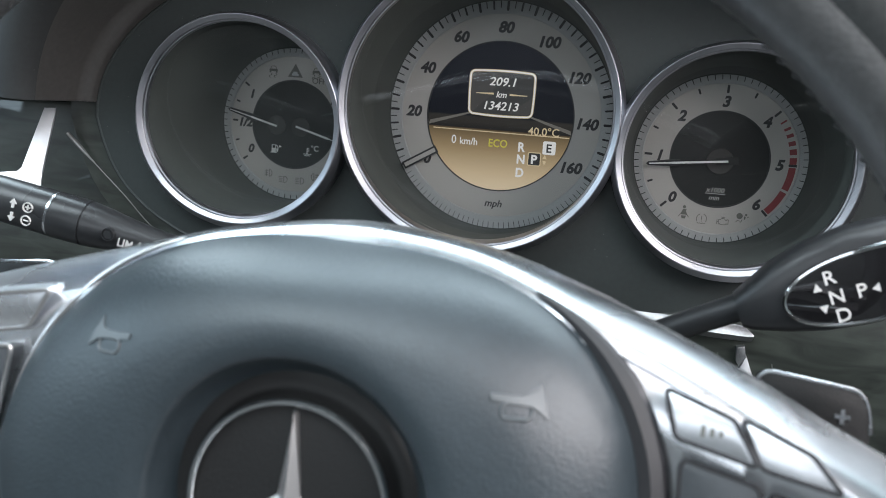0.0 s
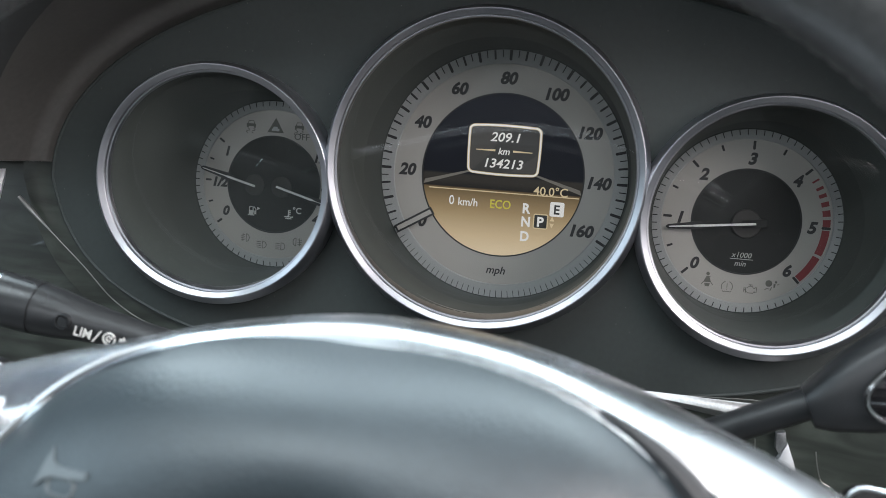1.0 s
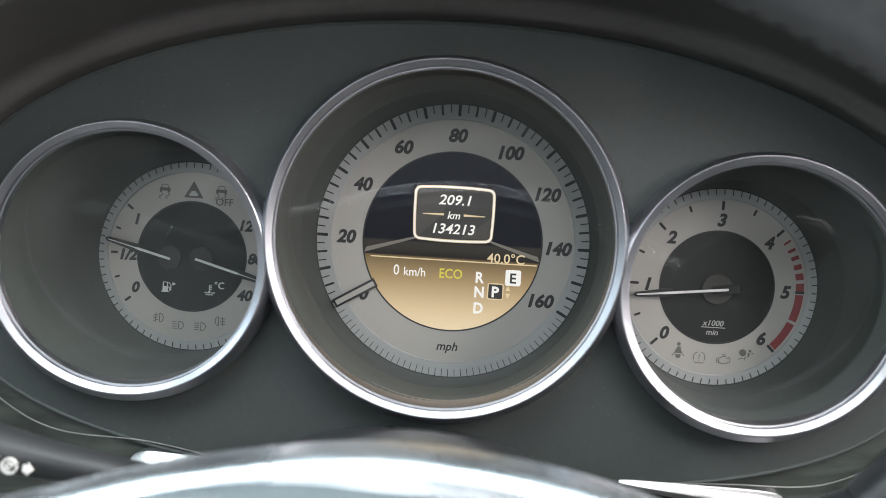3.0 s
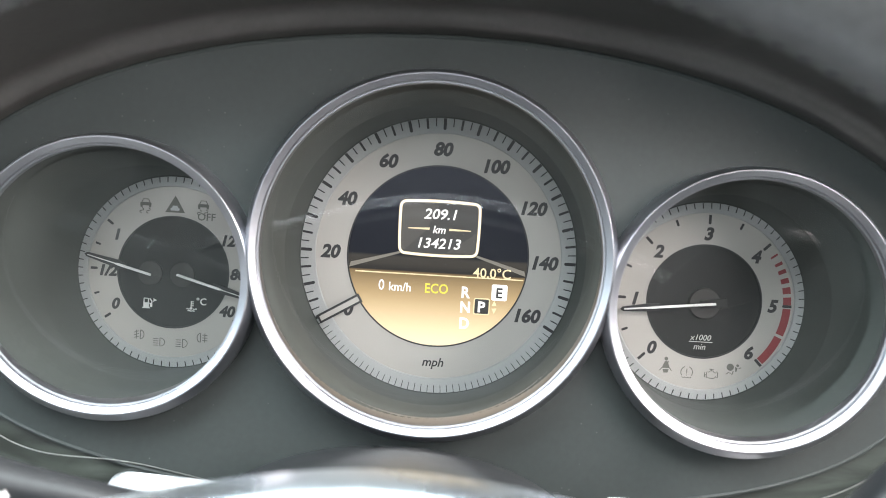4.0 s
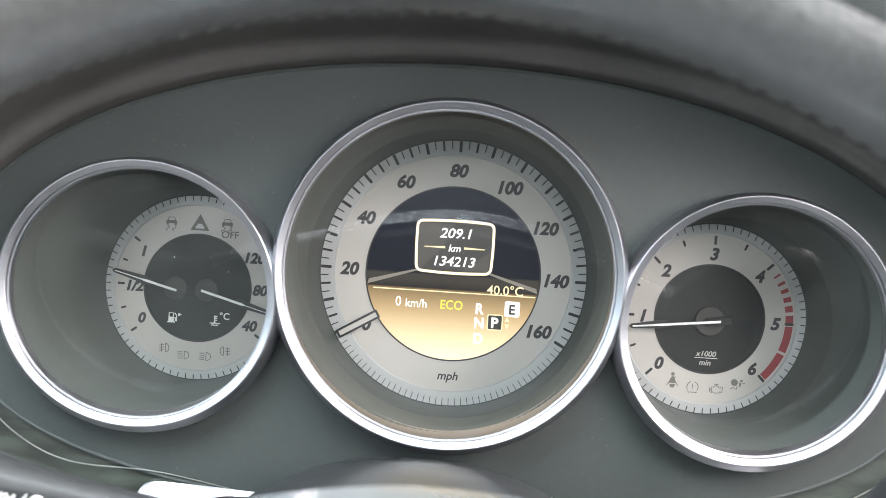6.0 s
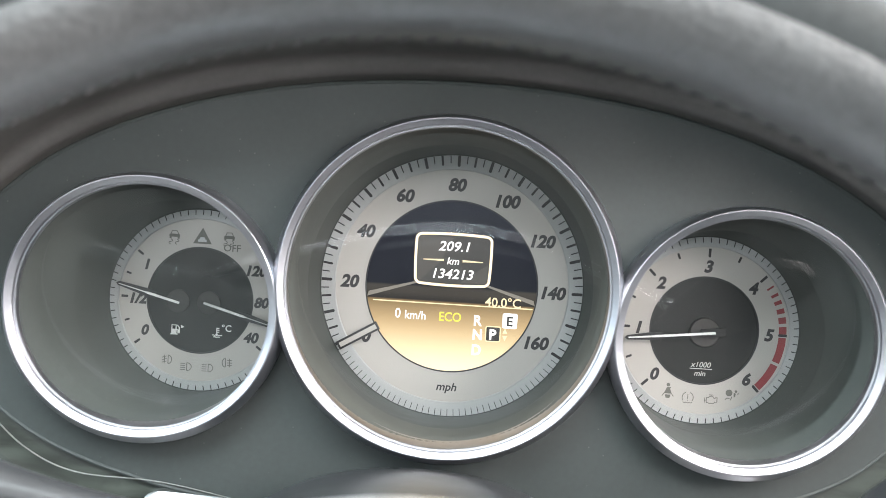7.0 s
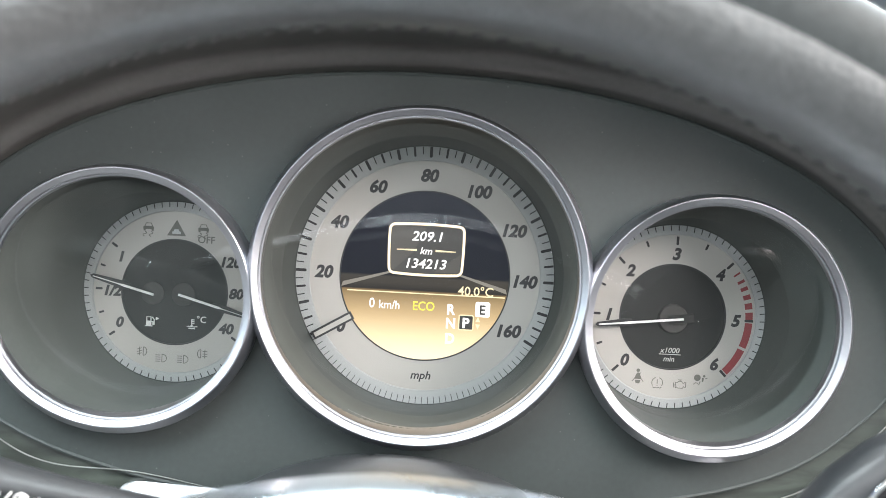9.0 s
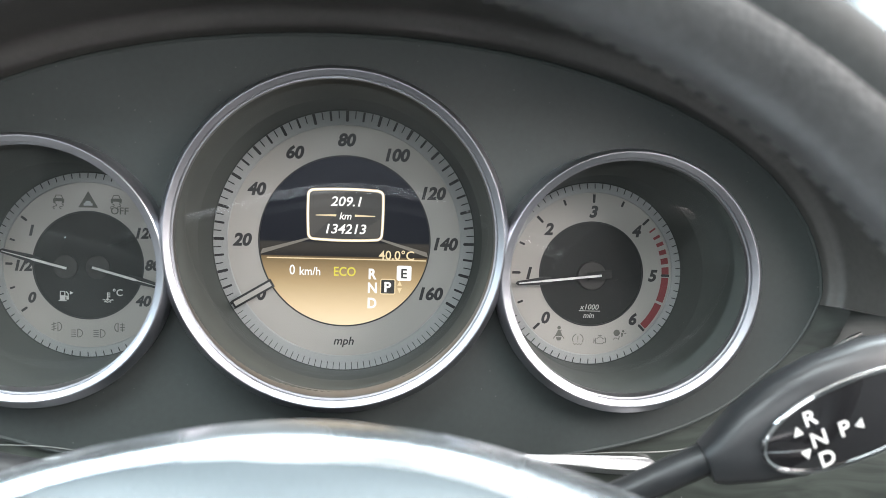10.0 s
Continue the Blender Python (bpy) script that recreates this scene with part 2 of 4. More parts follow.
def lathe(profile, cx=0.0, cy=0.0, n=128, bm=None):
    """Turned ring about the local z axis; profile of (radius, height), closed where it returns to its start."""
    bm = bm or bmesh.new()
    closed = profile[0] == profile[-1]
    pts = profile[:-1] if closed else profile
    loops = []
    for r, w in pts:
        if r == 0:
            loops.append([bm.verts.new((cx, cy, w))] * n)
        else:
            loops.append([bm.verts.new((cx + r * math.cos(2 * math.pi * i / n), cy + r * math.sin(2 * math.pi * i / n), w)) for i in range(n)])
    pairs = list(zip(loops, loops[1:] + ([loops[0]] if closed else [])))
    if not closed:
        pairs = list(zip(loops, loops[1:]))
    for a, b in pairs:
        for i in range(n):
            j = (i + 1) % n
            f = [a[i], a[j], b[j], b[i]]
            f = [v for k, v in enumerate(f) if v not in f[:k]]
            if len(f) > 2:
                bm.faces.new(f)
    return bm


def sweep(path, radii, n=16, squash=1.0, bm=None):
    """A tube along a path of points with a radius at each; ends are closed."""
    bm = bm or bmesh.new()
    path = [Vector(p) for p in path]
    loops = []
    for i, p in enumerate(path):
        d = (path[min(i + 1, len(path) - 1)] - path[max(i - 1, 0)]).normalized()
        up = Vector((0, 0, 1)) if abs(d.z) < 0.9 else Vector((0, 1, 0))
        s = d.cross(up).normalized()
        u = s.cross(d)
        loops.append([bm.verts.new(p + radii[i] * (s * math.cos(2 * math.pi * k / n) + squash * u * math.sin(2 * math.pi * k / n))) for k in range(n)])
    for a, b in zip(loops, loops[1:]):
        for k in range(n):
            bm.faces.new((a[k], a[(k + 1) % n], b[(k + 1) % n], b[k]))
    bm.faces.new(loops[0])
    bm.faces.new(loops[-1][::-1])
    return bm


def slab(outline, low, high, bevel=0.0, bm=None):
    """A flat piece with this outline (x, y) between two heights, its upper edge bevelled."""
    bm = bm or bmesh.new()
    n = len(outline)
    cx, cy = sum(p[0] for p in outline) / n, sum(p[1] for p in outline) / n

    def loop(h, inset):
        out = []
        for x, y in outline:
            d = math.hypot(x - cx, y - cy) or 1
            k = max(0.0, 1 - inset / d)
            out.append(bm.verts.new((cx + (x - cx) * k, cy + (y - cy) * k, h)))
        return out

    loops = [loop(low, 0)]
    if bevel:
        loops += [loop(high - bevel, 0), loop(high - 0.3 * bevel, 0.3 * bevel), loop(high, bevel)]
    else:
        loops.append(loop(high, 0))
    for a, b in zip(loops, loops[1:]):
        for i in range(n):
            bm.faces.new((a[i], a[(i + 1) % n], b[(i + 1) % n], b[i]))
    bm.faces.new(loops[-1])
    bm.faces.new(loops[0][::-1])
    return bm


def stroke(points, width, low, high, closed=False, bm=None):
    """A printed line of that width along points (x, y)."""
    bm = bm or bmesh.new()
    pts = [Vector((*p, 0)) for p in points]
    n = len(pts)
    left, right = [], []
    for i, p in enumerate(pts):
        a = pts[(i - 1) % n] if closed or i else p
        b = pts[(i + 1) % n] if closed or i < n - 1 else p
        d = (b - a).normalized()
        s = Vector((-d.y, d.x, 0)) * width / 2
        left.append(p + s), right.append(p - s)
    quads = list(range(n if closed else n - 1))
    ring = [[bm.verts.new((v.x, v.y, h)) for v in side] for h in (low, high) for side in (left, right)]
    ll, lr, hl, hr = ring
    for i in quads:
        j = (i + 1) % n
        bm.faces.new((hl[i], hr[i], hr[j], hl[j]))
        bm.faces.new((hl[i], hl[j], ll[j], ll[i]))
        bm.faces.new((hr[j], hr[i], lr[i], lr[j]))
    if not closed:
        bm.faces.new((hl[0], ll[0], lr[0], hr[0]))
        bm.faces.new((hr[-1], lr[-1], ll[-1], hl[-1]))
    return bm


def arc(cx, cy, r, a0, a1, n=14, ry=None):
    return [(cx + r * math.cos(radians(a0 + (a1 - a0) * i / n)), cy + (ry or r) * math.sin(radians(a0 + (a1 - a0) * i / n))) for i in range(n + 1)]


def rounded(cx, cy, w, h, r, n=6):
    out = []
    for sx, sy, a in ((1, 1, 0), (-1, 1, 90), (-1, -1, 180), (1, -1, 270)):
        out += arc(cx + sx * (w / 2 - r), cy + sy * (h / 2 - r), r, a, a + 90, n)
    return out


def move(bm, m):
    bmesh.ops.transform(bm, matrix=m, verts=bm.verts)
    return bm


def lettering(text, size, x, y, h, weight=0.0, slant=0.0, thick=0.0001, turn=0.0, squeeze=1.0):
    """Words in the built-in font as a mesh, centred on (x, y); size is the height of a capital."""
    cu = bpy.data.curves.new("letters", "FONT")
    cu.body, cu.size, cu.shear, cu.offset = text, size / 0.73, slant, weight * size
    cu.extrude, cu.resolution_u, cu.align_x = thick / 2, 3, "CENTER"
    tmp = bpy.data.objects.new("letters", cu)
    me = bpy.data.meshes.new_from_object(tmp)
    bm = bmesh.new()
    bm.from_mesh(me)
    bpy.data.objects.remove(tmp)
    bpy.data.curves.remove(cu)
    bpy.data.meshes.remove(me)
    xs = [v.co.x for v in bm.verts]
    mid = (min(xs) + max(xs)) / 2
    move(bm, Matrix.Translation((x, y, h)) @ Matrix.Rotation(radians(turn), 4, "Z") @ Matrix.Diagonal((squeeze, 1, 1, 1)) @ Matrix.Translation((-mid, -size / 2, 0)))
    return bm


def smooth_curve(pts, steps=8):
    """Catmull-Rom through points of any dimension."""
    p = [Vector(q) for q in pts]
    p = [p[0] * 2 - p[1]] + p + [p[-1] * 2 - p[-2]]
    out = []
    for i in range(1, len(p) - 2):
        for k in range(steps):
            t = k / steps
            a, b, c, d = p[i - 1], p[i], p[i + 1], p[i + 2]
            out.append(0.5 * ((2 * b) + (c - a) * t + (2 * a - 5 * b + 4 * c - d) * t * t + (3 * b - a - 3 * c + d) * t ** 3))
    return out + [p[-2]]


# ---------------------------------------------------------------- cabin shell
def box_bm(x0, x1, y0, y1, z0, z1):
    bm = bmesh.new()
    bmesh.ops.create_cube(bm, size=1)
    return move(bm, Matrix.Translation(((x0 + x1) / 2, (y0 + y1) / 2, (z0 + z1) / 2)) @ Matrix.Diagonal((x1 - x0, y1 - y0, z1 - z0, 1)))


def join(*bms):
    out = bmesh.new()
    for b in bms:
        me = bpy.data.meshes.new("x")
        b.to_mesh(me)
        b.free()
        out.from_mesh(me)
        bpy.data.meshes.remove(me)
    return out


def structure(name, bm, mat, label, smooth=False, category="cabin"):
    return tagged(new(name, finish(name, bm, mat, smooth)), label, category, kind="structure")


X0, X1, Y0, Y1, Z0, Z1 = -0.95, 0.52, -1.5, 0.75, 0.25, 1.45
structure("floor", box_bm(X0, X1, Y0, Y1, Z0 - 0.03, Z0), SHELL, "dark grey carpeted cabin floor")
structure("ceiling", join(box_bm(X0, -0.62, Y0, -0.08, Z1, Z1 + 0.03), box_bm(0.20, X1, Y0, -0.08, Z1, Z1 + 0.03),
          box_bm(-0.62, 0.20, Y0, -0.92, Z1, Z1 + 0.03), box_bm(-0.62, 0.20, -0.42, -0.08, Z1, Z1 + 0.03)), HEADLINER, "pale grey headliner with a roof opening added for light")
for nm, xa, xb, ya, yb in (("wall_west", X0 - 0.03, X0, -0.98, -0.20), ("wall_east", X1, X1 + 0.03, -0.86, -0.02)):
    structure(nm, join(box_bm(xa, xb, Y0, Y1, Z0, 0.96), box_bm(xa, xb, Y0, Y1, 1.38, Z1),
              box_bm(xa, xb, Y0, ya, 0.96, 1.38), box_bm(xa, xb, yb, Y1, 0.96, 1.38)), SHELL, "grey door side with a window opening")
structure("wall_south", join(box_bm(X0, X1, Y0 - 0.03, Y0, Z0, 0.93), box_bm(X0, X1, Y0 - 0.03, Y0, 1.35, Z1),
          box_bm(X0, -0.75, Y0 - 0.03, Y0, 0.93, 1.35), box_bm(0.35, X1, Y0 - 0.03, Y0, 0.93, 1.35)), SHELL, "grey rear of the cabin with a window opening")
structure("wall_north", box_bm(X0, X1, Y1, Y1 + 0.03, Z0, 1.04), SHELL, "front of the cabin below the sloping windscreen opening")
structure("ground", box_bm(-60, 60, -60, 60, -0.05, 0.0), material("asphalt", (0.05, 0.05, 0.05), 0.9, vary=0.3, grain=60, stain=1.0), "grey asphalt under the car", category="ground")

# ---------------------------------------------------------------- instrument panel
CLUSTER = pose(0, 0, 0.9, 90, 0, 0)      # local x right, y up, z towards the driver
cluster = thing("instrument_cluster", CLUSTER, "three round chrome-ringed gauges in a charcoal dashboard binnacle", "instrument cluster")
SPEED, FUEL, REV = (0.0, 0.0), (-0.1175, -0.0138), (0.1163, -0.0120)
RINGS = ((-0.0010, 0.0052, 0.0696, 0.073, 1.0), (-0.1218, -0.0092, 0.0546, 0.072, 1.045), (0.1186, -0.0082, 0.0547, 0.072, 1.02))   # x, y, radius, front, widening


def outline(a, grow=0.0):
    """The gauge panel's rim, by angle: wide and low, its underside flatter."""
    c, s = math.cos(a), math.sin(a)
    k = min(1.0, max(0.0, -c) / 0.3)
    n, b = (2.05, 0.101) if s >= 0 else (2.6 + 0.4 * k, 0.0745 + 0.0018 * k)
    ax = 0.204 - 0.014 * min(1.0, max(0.0, -s) * 5.0) if c > 0 else 0.206 - 0.027 * min(1.0, max(0.0, -s) * 2.2)
    r = (abs(c / (ax + grow)) ** n + abs(s / (b + grow)) ** n) ** (-1 / n)
    return r * c, r * s - 0.0145


def panel_plate():
    bm = bmesh.new()
    edges = []
    N = 160
    loops = [[outline(2 * math.pi * i / N) for i in range(N)]]
    for x, y, r, w, kx in RINGS:
        loops.append([(x + kx * (r - 0.003) * math.cos(2 * math.pi * i / 96), y + (r - 0.003) * math.sin(2 * math.pi * i / 96)) for i in range(96)])
    for pts in loops:
        vs = [bm.verts.new((*p, 0.0)) for p in pts]
        edges += [bm.edges.new((vs[i], vs[(i + 1) % len(vs)])) for i in range(len(vs))]
    bmesh.ops.triangle_fill(bm, edges=edges, use_beauty=True)
    top = [f for f in bm.faces]
    # holes' fillings are dropped
    for f in top:
        c = f.calc_center_median()
        if any(math.hypot((c.x - x) / kx, c.y - y) < r - 0.0035 for x, y, r, w, kx in RINGS):
            bm.faces.remove(f)
    ext = bmesh.ops.extrude_face_region(bm, geom=list(bm.faces))
    for v in (g for g in ext["geom"] if isinstance(g, bmesh.types.BMVert)):
        v.co.z -= 0.004
    return move(bm, Matrix.Translation((0, 0, 0.058)))


part("panel", panel_plate(), PANEL, cluster, "charcoal matt plastic gauge panel", smooth=False)
N = 200
rim_pts = [(*outline(2 * math.pi * i / N, 0.0005), 0.0575) for i in range(N + 1)]
part("panel_edge", sweep(rim_pts, [0.0010] * (N + 1), 8), PANEL, cluster, "rounded charcoal rim of the panel")

for (x, y, r, w, kx), nm, (dx, dy), dr in zip(RINGS, ("speedometer_bezel", "fuel_gauge_bezel", "rev_counter_bezel"), (SPEED, FUEL, REV), (0.0612, 0.0426, 0.0428)):
    back = 0.0 if nm[0] == "s" else (0.002 if nm[0] == "f" else 0.009)
    ring = lathe([(r - 0.0008, w - 0.016), (r - 0.0003, w - 0.0062), (r - 0.0004, w - 0.0048), (r - 0.0006, w - 0.0042), (r - 0.0024, w - 0.0013), (r - 0.0027, w - 0.0011), (r - 0.0030, w - 0.0011),
                  (r - 0.0051, w - 0.0024), (r - 0.0053, w - 0.0027), (r - 0.0054, w - 0.0040), (r - 0.0060, w - 0.0042), (r - 0.0062, w - 0.0048), (r - 0.0063, w - 0.016), (r - 0.0008, w - 0.016)], x, y, 160)
    for v in ring.verts:      # the outer bevel sits a little lower than the inner one
        d = math.hypot(v.co.x - x, v.co.y - y)
        v.co.y -= (0.0006 if nm[0] == "s" else 0.0010) * min(1.0, max(0.0, (d - r + 0.0027) / 0.0021))
    move(ring, Matrix.Translation((x, 0, 0)) @ Matrix.Diagonal((kx, 1, 1, 1)) @ Matrix.Translation((-x, 0, 0)))
    part(nm, ring, RING, cluster, "satin chrome gauge ring", angle=22)
    # stepped tube, its back end centred on the dial
    bm = bmesh.new()
    steps = [(0.0, r - 0.0060, w - 0.0053), (0.10, r - 0.0068, w - 0.014), (0.55, dr + 0.35 * (r - 0.006 - dr), w * 0.42), (0.56, dr + 0.0042, w * 0.40),
             (0.9, dr + 0.0012, back + 0.005), (0.98, dr + 0.0005, back + 0.0014), (1.0, dr - 0.0001, back + 0.0008)]
    loops = []
    for s, rr, ww in steps:
        cx, cy = x + (dx - x) * s, y + (dy - y) * s
        wide = 1 + (kx - 1) * (1 - s)
        loops.append([bm.verts.new((cx + wide * rr * math.cos(2 * math.pi * i / 128), cy + rr * math.sin(2 * math.pi * i / 128), ww)) for i in range(128)])
    for a, b in zip(loops, loops[1:]):
        for i in range(128):
            bm.faces.new((a[i], a[(i + 1) % 128], b[(i + 1) % 128], b[i]))
    part("gauge_tube", bm, TUBE, cluster, "dark stepped gauge tube", angle=25)
    tilt = Matrix.Translation((dx * 0.15 + x * 0.85, dy * 0.15 + y * 0.85, w - 0.0165)) @ Matrix.Rotation(radians(7.6), 4, "X") @ Matrix.Diagonal((kx, 1, 1, 1))
    lens = part("gauge_lens", move(lathe([(0, 0), (r - 0.0066, 0)], 0, 0, 96), tilt), HAZYLENS if nm[0] == "f" else LENS, cluster, "clear gauge glass with a pale haze for its reflections")
    lens.visible_shadow = False


def face(name, centre, back, r_in, r_band, r_out, label, centre_mat):
    """Silver dial: dark centre, smooth numeral band, slightly raised pale tick ring."""
    ob = part(name, lathe([(r_in, back), (r_in, back + 0.0006), (r_band, back + 0.0006), (r_band, back)], *centre), DIAL, cluster, label)
    part("tick_ring", lathe([(r_band, back), (r_band, back + 0.0015), (r_band + 0.0003, back + 0.0018), (r_out, back + 0.0010), (r_out, back)], *centre), TICKRING, ob, "pale grey raised tick ring")
    part("dial_centre", lathe([(0, back - 0.0004), (r_in + 0.0002, back - 0.0004)], *centre), centre_mat, ob, "dark round dial centre")
    part("centre_edge", lathe([(r_in - 0.0003, back + 0.0002), (r_in - 0.0003, back + 0.0009), (r_in + 0.0003, back + 0.0009), (r_in + 0.0003, back + 0.0002), (r_in - 0.0003, back + 0.0002)], *centre), PRINT, ob)
    return ob


def ticks(parent, centre, marks, h0, slope=None, label=""):
    """Radial printed marks, each its own part: (angle, inner radius, outer radius, width)."""
    meshes = {}
    for a, ri, ro, wd in marks:
        if (ri, ro, wd) not in meshes:
            tip = min(wd * 0.35, (ro - ri) * 0.2)
            bm = bmesh.new()
            q = [bm.verts.new((rr, sd * wd / 2, slope(rr) if slope else 0)) for rr, sd in ((ri, -0.5), (ri + tip, -1), (ro, -1), (ro, 1), (ri + tip, 1), (ri, 0.5))]
            bm.faces.new(q)
            low = [bm.verts.new((v.co.x, v.co.y, v.co.z - 0.0004)) for v in q]
            for i in range(6):
                bm.faces.new((q[i], low[i], low[(i + 1) % 6], q[(i + 1) % 6]))
            meshes[ri, ro, wd] = finish("tick_mark", bm, PRINT)
        ob = new("tick_mark", meshes[ri, ro, wd])
        ob.parent = parent
        ob.matrix_local = Matrix.Translation((*centre, h0)) @ Matrix.Rotation(radians(a), 4, "Z")


def numerals(parent, centre, back, items, size, weight=0.06, slant=0.22, mat=PRINT, squeeze=1.0):
    for text, x, y in items:
        part("numeral", lettering(text, size, centre[0] + x, centre[1] + y, back + 0.0008, weight, slant, 0.0002, squeeze=squeeze), mat, parent)


def polar(a, r):
    return r * math.cos(radians(a)), r * math.sin(radians(a))


# speedometer
B = 0.0
speedo = face("speedometer_face", SPEED, B, 0.0402, 0.0545, 0.0612, "silver speedometer dial with black numerals", SCREEN)
ring_slope = lambda rr: 0.0018 - (rr - 0.0545) / 0.0067 * 0.0008 + 0.00014
major = []
for mph in range(0, 161):
    a = 210 - 1.5 * mph
    if mph % 10 == 0:
        major.append((a, 0.0560, 0.0611, 0.00135))
    elif mph % 5 == 0:
        major.append((a, 0.0565, 0.0611, 0.0010))
for i in range(0, 64):
    a = 210 - 3.75 * i
    if min(abs((a - m[0])) for m in major) > 1.2:
        major.append((a, 0.0575, 0.0611, 0.00050))
ticks(speedo, SPEED, major, B, ring_slope)
ticks(speedo, SPEED, [(330 - 120 / 43 * i, 0.0577, 0.0611, 0.00030) for i in range(1, 43)], B, ring_slope)
numerals(speedo, SPEED, B, [(str(20 * i), *polar(210 - 30 * i, 0.0478)) for i in range(1, 9)], 0.0058)
numerals(speedo, SPEED, B, [("0", *polar(213.6, 0.0462))], 0.0056)
numerals(speedo, SPEED, B, [("mph", 0.0004, -0.0472)], 0.0040, 0.02)

# open rectangular pointer
nd = Matrix.Translation((0, 0, 0)) @ Matrix.Rotation(radians(211), 4, "Z")
bm = slab([(0.0388, 0.0021), (0.0600, 0.0021), (0.0600, -0.0021), (0.0388, -0.0021)], B + 0.0026, B + 0.0034, 0.0002)
part("speed_needle", move(bm, nd), PRINT, cluster, "black open-frame pointer")
bm = slab([(0.0398, 0.0011), (0.0590, 0.0011), (0.0590, -0.0011), (0.0398, -0.0011)], B + 0.0030, B + 0.0036)
part("needle_bar", move(bm, nd), DIAL, cluster, "pale pointer bar")

# display
DZ = B - 0.0002


def lcd(name, bm, mat, label=""):
    return part(name, bm, mat, speedo, label, smooth=False)


def trip_outline(grow):
    """The trip window's outline: a little wider at its top, with round corners."""
    raw = rounded(0.0, 0.0125, 0.0346 + 2 * grow, 0.0228 + 2 * grow, 0.0022 + grow)
    pts = []
    for a, b in zip(raw, raw[1:] + raw[:1]):
        n = max(1, int(math.hypot(b[0] - a[0], b[1] - a[1]) / 0.002))
        pts += [(a[0] + (b[0] - a[0]) * i / n, a[1] + (b[1] - a[1]) * i / n) for i in range(n)]
    return [(x * (1.0 + 0.9 * (y - 0.0125)) * (1 + 0.02 * (1 - ((y - 0.0125) / 0.0114) ** 2)), y + math.copysign(0.0007, y - 0.0125) * (1 - (x / 0.0173) ** 2)) for x, y in pts]


lcd("readout_frame", stroke(trip_outline(0.0), 0.0013, DZ, DZ + 0.0003, True), LCDGOLD, "warm white glowing trip frame")
lcd("frame_line", stroke(trip_outline(0.0), 0.0007, DZ + 0.0001, DZ + 0.0004, True), LCDWHITE)
lcd("readout_back", slab(trip_outline(-0.0004), DZ - 0.0001, DZ + 0.00005), LCDDARK, "dark trip window")
lcd("readout_sheen", slab([(-0.0166, 0.0230), (-0.0004, 0.0230), (-0.0060, 0.0112), (-0.0150, 0.0024), (-0.0166, 0.0024)], DZ, DZ + 0.0001), LCDSHEEN, "paler wedge across the trip window")
lcd("readout_sheen", slab([(0.0040, 0.0020), (0.0160, 0.0020), (0.0164, 0.0110)], DZ, DZ + 0.0001), LCDSHEEN, "paler wedge across the trip window")
lcd("reading", lettering("209.1", 0.0046, 0.0002, 0.0190, DZ + 0.0002, 0.022, 0.2, squeeze=1.08), LCDWHITE)
lcd("reading", lettering("km", 0.0034, 0.0, 0.0121, DZ + 0.0002, 0.02, 0.2), LCDWHITE)
lcd("reading", lettering("134213", 0.0046, 0.0004, 0.0060, DZ + 0.0002, 0.022, 0.2, squeeze=1.06), LCDWHITE)
for sx in (-1, 1):
    lcd("divider", slab([(sx * 0.0044, 0.0127), (sx * 0.0044, 0.0117), (sx * 0.0140, 0.0119), (sx * 0.0140, 0.0123)], DZ, DZ + 0.0002), LCDGOLD)
    lcd("road_edge", slab([(sx * 0.0170, 0.0015), (sx * 0.0388, -0.0045), (sx * 0.0394, -0.0068), (sx * 0.0150, 0.0012)], DZ - 0.0002, DZ - 0.00005), LCDROAD)
lcd("rule", slab([(-0.0365, -0.0082), (0.0385, -0.0082), (0.0385, -0.0087), (-0.0365, -0.0087)], DZ, DZ + 0.0002), LCDGOLD)
lcd("reading", lettering("40.0°C", 0.0044, 0.0245, -0.0060, DZ + 0.0002, 0.012), LCDGOLD)
lcd("reading", lettering("0", 0.0048, -0.0245, -0.0138, DZ + 0.0002, 0.012, squeeze=0.85), LCDWHITE)
lcd("reading", lettering("km/h", 0.0040, -0.0162, -0.0143, DZ + 0.0002, 0.014, squeeze=0.92), LCDWHITE)
lcd("reading", lettering("ECO", 0.0044, 0.0002, -0.0142, DZ + 0.0002, 0.02, squeeze=0.88), LCDYELLOW)
for ch, yy in (("R", -0.0151), ("N", -0.0217), ("D", -0.0290)):
    lcd("reading", lettering(ch, 0.0050, 0.0134, yy, DZ + 0.0002, 0.045, squeeze=0.9), LCDWHITE)
lcd("badge", slab(rounded(0.0283, -0.0146, 0.0070, 0.0072, 0.0009), DZ - 0.0001, DZ + 0.0001), LCDWHITE)
lcd("reading", lettering("E", 0.0046, 0.0283, -0.0146, DZ + 0.0003, 0.03), LCDDARK)
lcd("badge", slab(rounded(0.0207, -0.0212, 0.0068, 0.0070, 0.0008), DZ - 0.0001, DZ + 0.0001), LCDDARK)
lcd("badge_edge", stroke(rounded(0.0207, -0.0212, 0.0068, 0.0070, 0.0008), 0.0005, DZ, DZ + 0.0002, True), LCDGOLD)
lcd("reading", lettering("P", 0.0048, 0.0207, -0.0212, DZ + 0.0003, 0.045), LCDWHITE)
for s in (1, -1):
    lcd("arrow_mark", slab([(0.0252, -0.0212 + s * 0.0006), (0.0274, -0.0212 + s * 0.0006), (0.0263, -0.0212 + s * 0.0030)], DZ, DZ + 0.0002), LCDGOLD)

